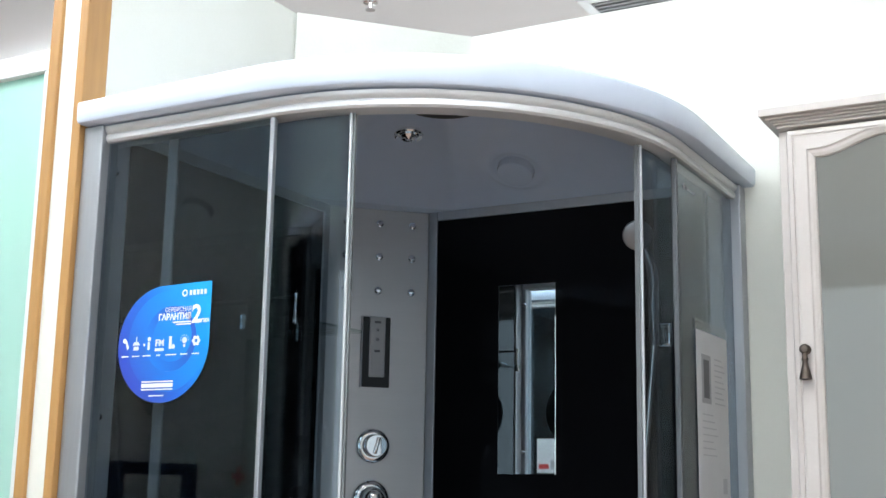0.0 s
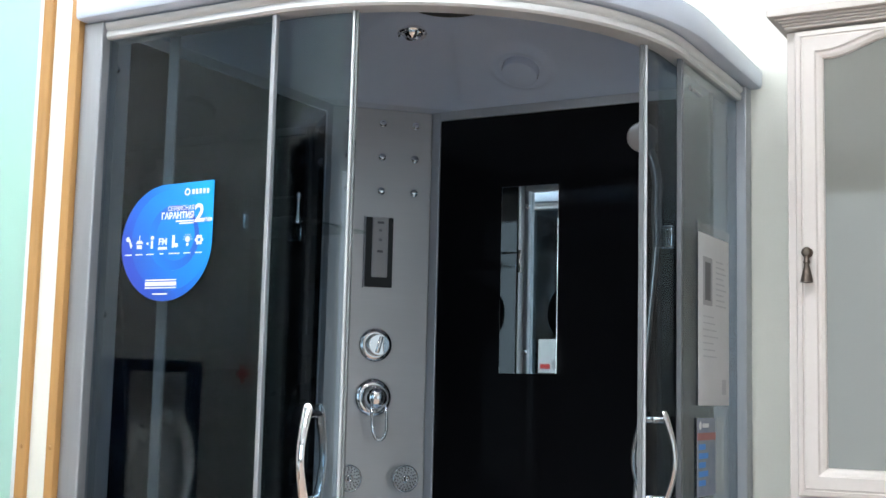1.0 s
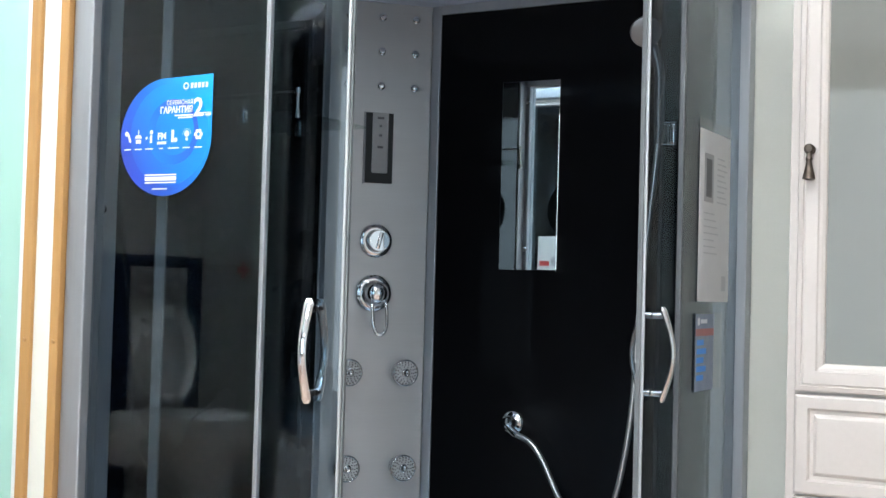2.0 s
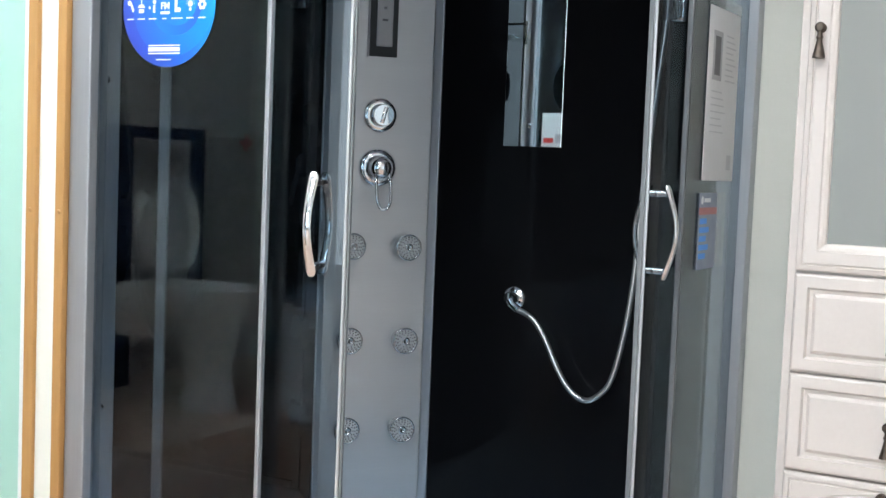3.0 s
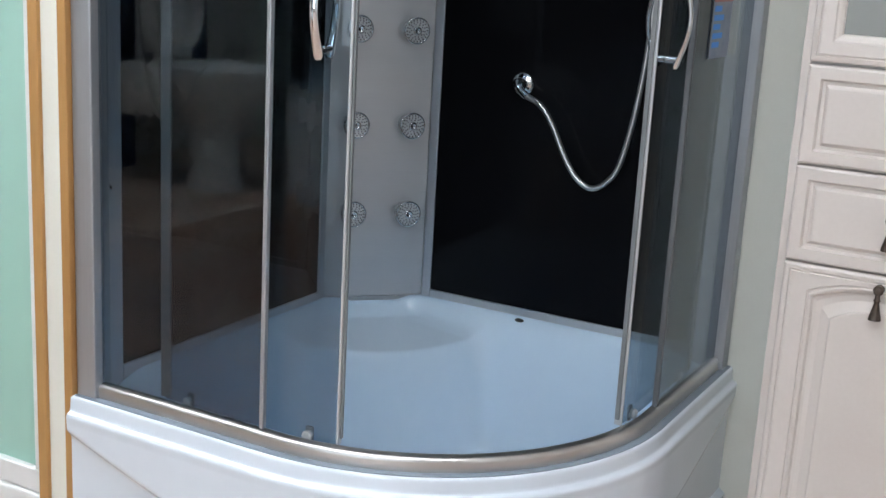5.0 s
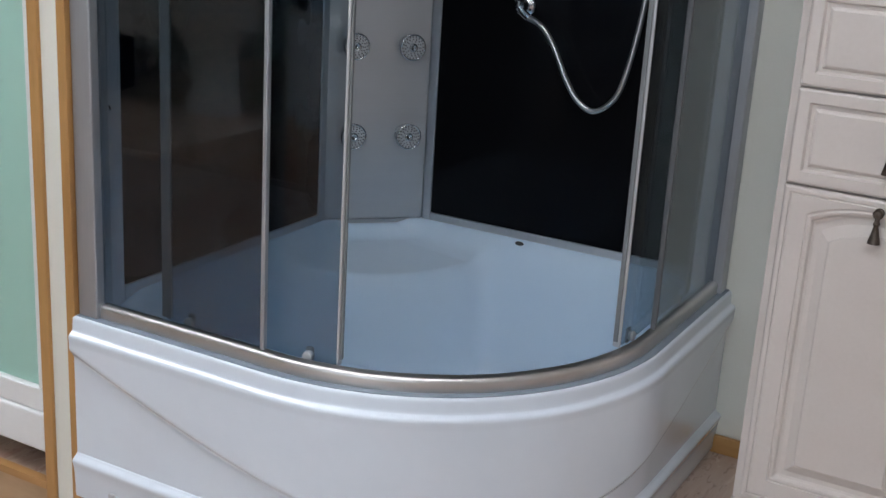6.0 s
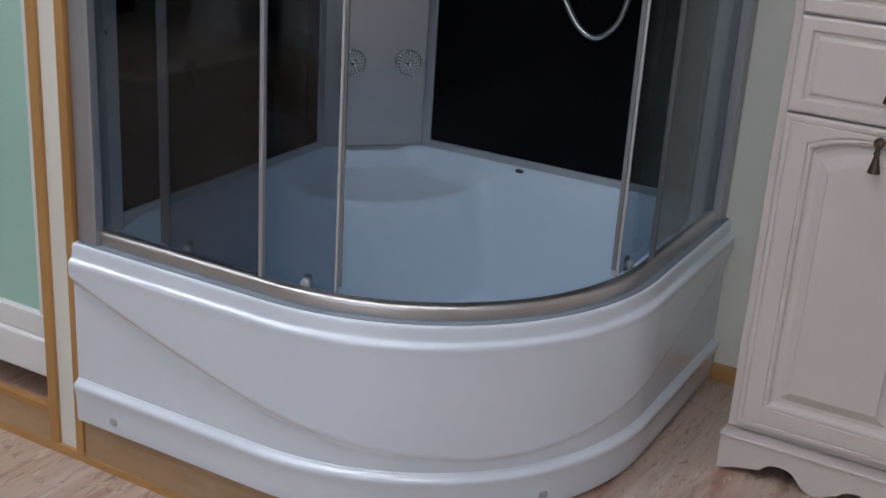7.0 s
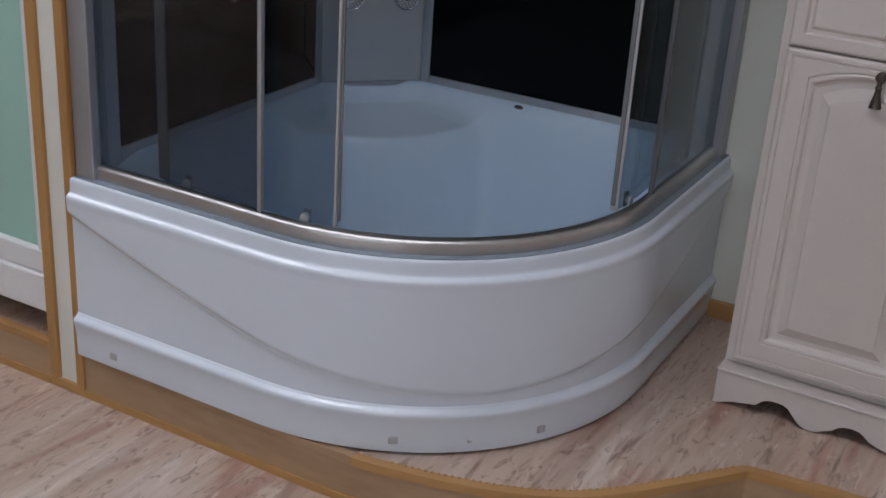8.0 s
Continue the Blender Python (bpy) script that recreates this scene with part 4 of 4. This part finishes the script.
# maker's mark as a plain ring and bars
ringm = bmesh.new()
for a in range(20):
    a0, a1 = 2 * math.pi * a / 20, 2 * math.pi * (a + 1) / 20
    plate([(0.046 + 0.0065 * math.cos(a0), 0.0875 + 0.0065 * math.sin(a0)), (0.046 + 0.0065 * math.cos(a1), 0.0875 + 0.0065 * math.sin(a1)), (0.046 + 0.0036 * math.cos(a1), 0.0875 + 0.0036 * math.sin(a1)), (0.046 + 0.0036 * math.cos(a0), 0.0875 + 0.0036 * math.sin(a0))], 0.0002, on_sticker(TZ), bm=ringm)
part("mark_ring", ringm, PRINTWHITE, sticker)
for i in range(5):
    part("mark_bar", plate(rect(0.0565 + i * 0.0082, 0.0620 + i * 0.0082, 0.083, 0.092), 0.0002, on_sticker(TZ)), PRINTWHITE, sticker)


def icon(cx, kind_):
    b = bmesh.new()
    m = on_sticker(TZ)
    y = 0.0
    if kind_ == 0:   # hand shower
        plate(circle(cx - 0.003, y + 0.008, 0.0045, 14), 0.0002, m, b)
        plate([(cx - 0.001, y + 0.006), (cx + 0.002, y + 0.009), (cx + 0.008, y - 0.004), (cx + 0.006, y - 0.009), (cx + 0.003, y - 0.006)], 0.0002, m, b)
    elif kind_ == 1:  # ceiling spray
        plate(rect(cx - 0.001, cx + 0.001, y + 0.002, y + 0.014), 0.0002, m, b)
        plate([(cx - 0.009, y - 0.001), (cx + 0.009, y - 0.001), (cx + 0.005, y + 0.005), (cx - 0.005, y + 0.005)], 0.0002, m, b)
        plate(rect(cx - 0.006, cx + 0.006, y - 0.010, y - 0.003), 0.0002, m, b)
    elif kind_ == 2:  # back jets
        plate(circle(cx - 0.007, y - 0.001, 0.0026, 10), 0.0002, m, b)
        plate(rect(cx + 0.001, cx + 0.006, y - 0.010, y + 0.004), 0.0002, m, b)
        plate(circle(cx + 0.004, y + 0.009, 0.0040, 12), 0.0002, m, b)
    elif kind_ == 4:  # foot
        plate(rect(cx - 0.006, cx + 0.000, y - 0.010, y + 0.012), 0.0002, m, b)
        plate(circle(cx + 0.004, y - 0.006, 0.0042, 12), 0.0002, m, b)
    elif kind_ == 5:  # lamp
        plate(circle(cx, y + 0.004, 0.0055, 16), 0.0002, m, b)
        plate(rect(cx - 0.0025, cx + 0.0025, y - 0.008, y - 0.003), 0.0002, m, b)
        for i in range(7):
            a = math.pi * i / 6
            plate(circle(cx + 0.0088 * math.cos(a), y + 0.004 + 0.0088 * math.sin(a), 0.001, 6), 0.0002, m, b)
    else:  # fan wheel
        for i in range(6):
            a = math.pi * i / 3
            plate(circle(cx + 0.0062 * math.cos(a), y + 0.002 + 0.0062 * math.sin(a), 0.0034, 10), 0.0002, m, b)
    part("icon", b, PRINTWHITE, sticker)


for x, k in ((-0.085, 0), (-0.060, 1), (-0.034, 2), (0.022, 4), (0.051, 5), (0.077, 6)):
    icon(x, k)

# papers behind the side pane: x axis of the sheet runs along +y
SGX = 0.9715


def on_side(y, z, out=0.0):
    return Matrix.Translation((SGX + out, y, z)) @ Matrix.Rotation(math.pi / 2, 4, "Z") @ Matrix.Rotation(math.pi / 2, 4, "X")


notice = tagged(solid("notice_sheet", plate(rect(0, 0.206, 0, 0.335), 0.0006, on_side(-0.322, 1.266)), PAPER), "white printed notice in a clear sleeve on the glass", "notice")
part("sleeve_top", plate(rect(-0.004, 0.212, 0.335, 0.356), 0.0006, on_side(-0.322, 1.266)), SLEEVE, notice)
part("picture", plate(rect(0.030, 0.090, 0.195, 0.290), 0.0002, on_side(-0.322, 1.266, 0.0008)), INKGREY, notice)
part("picture", plate(rect(0.042, 0.078, 0.205, 0.280), 0.0002, on_side(-0.322, 1.266, 0.0011)), INKDARK, notice)
for i in range(9):
    part("text_bar", plate(rect(0.115, 0.165 + 0.02 * ((i * 7) % 3) / 2, 0.285 - i * 0.011, 0.288 - i * 0.011), 0.0002, on_side(-0.322, 1.266, 0.0008)), PALEINK, notice)
for i in range(7):
    part("text_bar", plate(rect(0.03, 0.10 + 0.03 * ((i * 5) % 4) / 3, 0.172 - i * 0.013, 0.1745 - i * 0.013), 0.0002, on_side(-0.322, 1.266, 0.0008)), PALEINK, notice)
part("text_bar", plate(rect(0.155, 0.185, 0.022, 0.052), 0.0002, on_side(-0.322, 1.266, 0.0008)), PALEINK, notice)
leaf = tagged(solid("blue_leaflet", plate(rect(0, 0.18, 0, 0.150), 0.0006, on_side(-0.333, 1.094)), SLEEVE), "blue and white leaflet in a clear sleeve on the glass", "leaflet")
part("leaflet_page", plate(rect(0.004, 0.120, 0.0, 0.148), 0.0004, on_side(-0.333, 1.094, 0.0007)), LEAFPAGE, leaf)
part("leaflet_band", plate(rect(0.004, 0.120, 0.106, 0.120), 0.0003, on_side(-0.333, 1.094, 0.0012)), LEAFRED, leaf)
part("mark_ring", plate(circle(0.022, 0.134, 0.008, 16), 0.0003, on_side(-0.333, 1.094, 0.0012)), PRINTWHITE, leaf)
for i in range(5):
    part("text_bar", plate(rect(0.012, 0.056 + 0.016 * (i % 2), 0.088 - 0.017 * i, 0.099 - 0.017 * i), 0.0003, on_side(-0.333, 1.094, 0.0012)), BLUELIGHT, leaf)
part("text_bar", plate(rect(0.035, 0.075, 0.130, 0.138), 0.0003, on_side(-0.333, 1.094, 0.0012)), PRINTWHITE, leaf)
gm = tagged(solid("glass_mark", plate(circle(0.012, 0.0, 0.006, 16), 0.0002, on_side(-0.385, 1.872)), INKGREY), "small white maker's mark on the glass", "mark")
for i in range(4):
    part("mark_bar", plate(rect(0.028 + i * 0.014, 0.036 + i * 0.014, -0.004, 0.002), 0.0002, on_side(-0.385, 1.872)), INKGREY, gm)


# ---- cream cabinet ----
CX0, CX1, CY = 1.168, 1.528, -0.355
BX0, BX1 = CX0 - 0.016, CX1 + 0.016
cabinet = thing("tall_cabinet", "tall cream lacquered cabinet with glass door, drawers and scalloped plinth", "cabinet")
for x in (BX0, BX1 - 0.030):
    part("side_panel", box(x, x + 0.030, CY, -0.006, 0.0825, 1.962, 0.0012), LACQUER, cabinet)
for z0, z1 in ((0.0825, 0.103), (0.738, 0.752), (0.917, 0.931), (1.10, 1.118), (1.944, 1.962)):
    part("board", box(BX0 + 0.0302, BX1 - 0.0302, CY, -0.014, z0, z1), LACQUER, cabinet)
part("back_board", box(BX0 + 0.030, BX1 - 0.030, -0.0135, -0.006, 0.085, 1.962), CABBACK, cabinet, "grey back board")
for z in (1.680, 1.401):
    part("shelf", box(BX0 + 0.030, BX1 - 0.030, CY + 0.012, -0.0135, z - 0.003, z + 0.003), SHELFGLASS, cabinet, "clear glass shelf")
    part("shelf_edge", box(BX0 + 0.030, BX1 - 0.030, CY + 0.002, CY + 0.0118, z - 0.003, z + 0.003), SHELFEDGE, cabinet)
crown = bmesh.new()
for o, z0, z1 in ((0.004, 1.9625, 1.968), (0.008, 1.968, 1.973), (0.013, 1.973, 1.9775), (0.019, 1.9775, 1.982), (0.030, 1.982, 1.997)):
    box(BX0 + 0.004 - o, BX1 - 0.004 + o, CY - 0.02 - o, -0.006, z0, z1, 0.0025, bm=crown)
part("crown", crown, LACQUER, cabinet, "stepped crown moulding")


SCALLOP = ((0, 0), (0.010, 0.001), (0.028, 0.008), (0.046, 0.013), (0.070, 0.0175), (0.086, 0.020), (0.090, 0.024), (0.098, 0.033), (0.110, 0.0385), (0.125, 0.040),
           (0.140, 0.0385), (0.152, 0.033), (0.162, 0.022), (0.172, 0.010), (0.183, 0.003), (0.198, 0.0), (0.214, 0.003), (0.228, 0.011), (0.243, 0.017), (0.250, 0.025),
           (0.262, 0.031), (0.278, 0.033), (0.292, 0.031), (0.304, 0.024), (0.312, 0.016), (0.330, 0.010), (0.352, 0.004), (0.372, 0.0), (0.60, 0.0))


def scalloped_plinth(x0, x1, y0, z0, z1):
    b = bmesh.new()
    n = 110
    top, low = [], []
    for i in range(n + 1):
        u = i / n
        x = x0 + u * (x1 - x0)
        v = u * (x1 - x0)
        for (v0, h0), (v1, h1) in zip(SCALLOP, SCALLOP[1:]):
            if v0 <= v <= v1 + 1e-6:
                f = (v - v0) / (v1 - v0)
                z = z0 + 0.001 + h0 + (h1 - h0) * f
        low.append((x, z)), top.append((x, z1))
    fr = [[b.verts.new((x, y, z)) for x, z in pts] for pts in (low, top) for y in (y0, y0 + 0.018)]
    for i in range(n):
        b.faces.new((fr[0][i], fr[0][i + 1], fr[2][i + 1], fr[2][i]))
        b.faces.new((fr[1][i], fr[1][i + 1], fr[3][i + 1], fr[3][i]))
        b.faces.new((fr[0][i], fr[0][i + 1], fr[1][i + 1], fr[1][i]))
        b.faces.new((fr[2][i], fr[2][i + 1], fr[3][i + 1], fr[3][i]))
    for k in (0, n):
        b.faces.new((fr[0][k], fr[1][k], fr[3][k], fr[2][k]))
    return b


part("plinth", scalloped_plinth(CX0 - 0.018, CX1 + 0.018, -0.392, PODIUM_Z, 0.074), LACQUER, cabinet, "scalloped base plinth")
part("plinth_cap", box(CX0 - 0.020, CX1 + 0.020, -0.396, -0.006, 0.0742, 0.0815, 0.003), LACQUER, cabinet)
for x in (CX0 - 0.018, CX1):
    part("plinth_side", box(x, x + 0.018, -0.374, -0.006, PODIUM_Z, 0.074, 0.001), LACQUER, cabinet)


def put_front(name, z0, z1, steps, label, **kw):
    b = stepped_front(CX1 - CX0 - 0.004, z1 - z0, steps, 0.019, **kw)
    bmesh.ops.transform(b, matrix=Matrix.Translation((CX0 + 0.002, CY - 0.020, z0)), verts=b.verts)
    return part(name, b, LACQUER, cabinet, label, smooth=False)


def bronze_pull(x, z, y, parent):
    b = lathe([(0.0, 0.020), (0.006, 0.019), (0.0095, 0.014), (0.0085, 0.008), (0.006, 0.003), (0.009, 0.0)], 20, Matrix.Translation((x, y, z)) @ Matrix.Rotation(math.pi / 2, 4, "X"))
    lathe([(0.0, 0.006), (0.0045, 0.002), (0.0045, -0.010), (0.0065, -0.014), (0.0045, -0.018), (0.007, -0.030), (0.0105, -0.044), (0.0115, -0.050), (0.0, -0.052)], 20, Matrix.Translation((x, y - 0.013, z - 0.004)), bm=b)
    return part("pull", b, BRONZE, parent, "aged bronze drop pull", smooth=True)


DRAWER = [(0.0, 0.005), (0.002, 0.0015), (0.005, 0.0), (0.024, 0.0), (0.026, 0.003), (0.028, 0.0065), (0.034, 0.0065), (0.038, 0.0025), (0.041, 0.0010)]
FY = CY - 0.020
for z0, z1 in ((0.929, 1.107), (0.749, 0.925)):
    dwr = put_front("drawer", z0, z1, DRAWER, "cream drawer front with a raised field")
    bronze_pull((CX0 + CX1) / 2, (z0 + z1) / 2 + 0.012, FY + 0.0015, dwr)
LDOOR = [(0.0, 0.005), (0.002, 0.0015), (0.005, 0.0), (0.011, 0.0), (0.0125, 0.0022), (0.0145, 0.0022), (0.016, 0.0), (0.047, 0.0), (0.0485, 0.0025), (0.0505, 0.0025), (0.053, 0.0008), (0.057, 0.002), (0.061, 0.008), (0.066, 0.0095), (0.076, 0.0095), (0.093, 0.003), (0.095, 0.0005), (0.098, 0.0)]


def low_arch(u):
    """Ogee top of the raised field."""
    v = abs(u - 0.5) * 2
    return 0.026 * (1 - v ** 2.4) - 0.001


ld = put_front("lower_door", 0.100, 0.745, LDOOR, "cream cabinet door with an arched raised field", inner_top=low_arch)
bronze_pull((CX0 + CX1) / 2 - 0.004, 0.722, FY, ld)


def arch(u):
    """Ogee top of the glass opening."""
    v = abs(u - 0.5) * 2
    return 0.030 * (0.5 + 0.5 * math.cos(math.pi * min(1.0, v / 0.92))) - 0.004


GDOOR = [(0.0, 0.005), (0.002, 0.0015), (0.0101, 0.0), (0.0115, 0.0022), (0.0135, 0.0022), (0.015, 0.0), (0.036, 0.0), (0.039, 0.003), (0.044, 0.0045), (0.049, 0.0075), (0.051, 0.012)]
gd = put_front("glass_door", 1.112, 1.958, GDOOR, "cream framed glass door with an arched top", inner_top=arch, hole=True)
part("pane", box(CX0 + 0.045, CX1 - 0.045, FY + 0.012, FY + 0.015, 1.155, 1.944), CLEAR, gd, "grey-green glass pane with a milky layer")
bronze_pull(CX0 + 0.024, 1.545, FY, gd)

# ---- the neighbouring frosted enclosure behind the partition ----
nb = thing("frosted_enclosure", "white framed shower enclosure with frosted green glass", "shower enclosure")
NY, NX = -0.985, -0.106
part("frame", box(-1.30, NX, NY, NY + 0.035, 2.085, 2.128, 0.003), WHITEFRAME, nb)
part("frame", box(NX - 0.022, NX, NY, NY + 0.035, 0.200, 2.0845, 0.003), WHITEFRAME, nb)
part("frame", box(-1.30, -1.27, NY, NY + 0.035, 0.200, 2.0845, 0.003), WHITEFRAME, nb)
part("frame", box(-1.30, NX, NY, NY + 0.035, 0.150, 0.1995, 0.003), WHITEFRAME, nb)
part("pane", box(-1.269, NX - 0.023, NY + 0.014, NY + 0.020, 0.201, 2.084), FROST, nb, "frosted pale green glass")
part("tray", box(-1.30, NX, NY - 0.005, -0.03, 0.060, 0.1485, 0.008, 3), WHITEFRAME, nb, "low white tray")
part("back_wall", box(-1.30, NX, -0.03, -0.02, 0.1495, 2.0), WHITEFRAME, nb)
for x in (-1.2, -0.7, -0.2):
    part("foot", box(x - 0.03, x + 0.03, -0.86, -0.80, PODIUM_Z, 0.0595, 0.002), DARKHOLE, nb)

# ---- ceiling fittings ----
# lights are assumed; several are added to brighten bowl, skirt edges, aisle and ceiling
LAMP_AT = [(0.3, -1.75), (1.6, -1.75), (1.5, -2.45), (0.9, -3.9), (-1.0, -2.45), (-1.2, -1.5), (-2.5, -1.45), (-0.4, -2.2), (3.6, -6.3), (2.7, 2.6), (-1.6, 3.6), (0.6, 4.2), (-2.2, 1.4), (2.3, 1.2), (0.6, 2.9)]
lamp = thing("ceiling_light", "long narrow white ceiling light, switched on", "ceiling light", "ceiling lights")
part("frame", box(-0.62, 0.62, -0.16, 0.16, -0.012, 0.0, 0.002), WHITEFRAME, lamp)
part("diffuser", box(-0.60, 0.60, -0.14, 0.14, -0.095, -0.0125, 0.012, 3), LIGHTDIFF, lamp)
for i, (x, y) in enumerate(LAMP_AT):
    if i == 0:
        lamp.matrix_basis = pose(x, y, HALL_H - 0.0005)
    else:
        copy_thing(lamp, pose(x, y, HALL_H - 0.0005))
vent = thing("ceiling_vent", "grey slatted ceiling vent with a white frame", "vent")
vb = bmesh.new()
for b in ((-0.08, 0.9, 1.60, 1.64, -0.02, 0), (-0.08, 0.9, 2.2, 2.24, -0.02, 0), (-0.08, -0.04, 1.64, 2.2, -0.02, 0), (0.86, 0.9, 1.64, 2.2, -0.02, 0)):
    box(*b, bm=vb)
part("frame", vb, WHITEFRAME, vent)
part("backing", box(-0.04, 0.86, 1.64, 2.2, -0.004, -0.001), DARKHOLE, vent)
for i in range(16):
    part("slat", box(-0.04, 0.86, 1.655 + i * 0.034, 1.675 + i * 0.034, -0.018, -0.006), GRILLE, vent)
vent.matrix_basis = pose(0, 0, HALL_H - 0.0005)
spk = tagged(solid("sprinkler", lathe([(0.03, 0), (0.03, -0.006), (0.012, -0.010), (0.008, -0.03), (0.02, -0.034), (0.02, -0.037), (0, -0.037)], 20, Matrix.Translation((-0.829, 1.272, HALL_H))), CHROME, smooth=True), "small chrome ceiling sprinkler head", "sprinkler")

# ---- across the aisle: what the glass mirrors ----
tagged(solid("podium_aisle", box(-4.0, -1.05, -7.0, -1.75, FLOOR_Z, 0.30), LAMINATE), "wood laminate covered display podium across the aisle", "podium", kind="structure")
tagged(solid("wall_aisle", box(-2.15, -2.05, -7.0, -1.75, 0.30, HALL_H), LIGHTPAINT), "grey display wall across the aisle", "wall", kind="structure")


def toilet():
    t = thing("toilet", "white ceramic toilet with its lid raised", "toilet")
    bowl = bmesh.new()
    prof = [(0.085, 0.0), (0.09, 0.02), (0.072, 0.08), (0.075, 0.18), (0.115, 0.26), (0.168, 0.32), (0.185, 0.375), (0.19, 0.395), (0.18, 0.40), (0.135, 0.398), (0.12, 0.36), (0.07, 0.26), (0, 0.24)]
    lathe(prof, 36, bm=bowl)
    for v in bowl.verts:
        v.co.x = v.co.x * 1.32 + 0.02
    box(-0.33, -0.12, -0.15, 0.15, 0.22, 0.395, 0.03, 4, bm=bowl)
    part("bowl", bowl, CERAMIC, t, smooth=True)
    seat = bmesh.new()
    pts = [Vector((0.195 * math.cos(2 * math.pi * i / 40) + 0.02, 0.155 * math.sin(2 * math.pi * i / 40), 0.412)) for i in range(41)]
    tube(pts, 0.028, 10, flat=0.4, up=(0, 0, 1), bm=seat)
    bmesh.ops.transform(seat, matrix=Matrix.Translation((-0.13, 0, 0.42)) @ Matrix.Rotation(radians(-97), 4, "Y") @ Matrix.Diagonal((0.75, 0.70, 1, 1)) @ Matrix.Translation((0.20, 0, -0.412)), verts=seat.verts)
    part("seat", seat, CERAMIC, t, smooth=True)
    lid = plate([(0.215 * math.cos(2 * math.pi * i / 40), 0.17 * math.sin(2 * math.pi * i / 40)) for i in range(40)], 0.018, Matrix.Translation((-0.185, 0, 0.42)) @ Matrix.Rotation(radians(-106), 4, "Y") @ Matrix.Diagonal((0.73, 0.68, 1, 1)) @ Matrix.Translation((0.21, 0, 0.0)))
    part("lid", lid, CERAMIC, t)
    return t


tl = toilet()
tl.matrix_basis = pose(-1.385, -2.995, 0.30, 0, 0, 0) @ Matrix.Diagonal((1.05, 1.0, 1.2, 1))
rack = thing("display_frame", "dark blue metal display frame behind the toilet", "display frame")
for b in ((-1.96, -1.91, -3.15, -3.03, 0.30, 1.385), (-1.96, -1.91, -3.60, -3.55, 0.30, 1.385), (-1.96, -1.91, -3.545, -3.155, 1.335, 1.385), (-1.96, -1.91, -3.545, -3.155, 0.55, 0.59)):
    part("bar", box(*b, bevel=0.004), NAVY, rack)
cross = box(0, 0.004, -0.045, 0.045, -0.014, 0.014)
box(0, 0.0042, -0.014, 0.014, -0.045, 0.045, bm=cross)
bmesh.ops.transform(cross, matrix=Matrix.Translation((-2.0495, -4.06, 1.34)), verts=cross.verts)
tagged(solid("red_cross_sign", cross, RED), "small red cross sign on the display wall", "sign")
tagged(solid("podium_aisle_side", box(-1.0495, 0.0, -4.6, -3.06, FLOOR_Z, 0.30), LAMINATE), "wood laminate covered display podium under a cabin", "podium", kind="structure")
tagged(solid("wall_aisle_side", box(-2.05, 0.0, -4.24, -4.14, 0.30, HALL_H), MINT), "pale mint painted display wall behind the second cabin", "wall", kind="structure")
copy_thing(cabin, pose(-1.12, -4.12, 0.30 - PODIUM_Z, 0, 0, 90))
card = tagged(solid("price_card", box(-0.925, -0.800, -3.1515, -3.1495, 1.385, 1.555), PAPER), "white price card with a red line on the second cabin's glass", "card")
part("card_band", box(-0.915, -0.860, -3.1494, -3.1488, 1.405, 1.430), RED, card)
part("card_band", box(-0.850, -0.815, -3.1494, -3.1488, 1.405, 1.450), INKGREY, card)
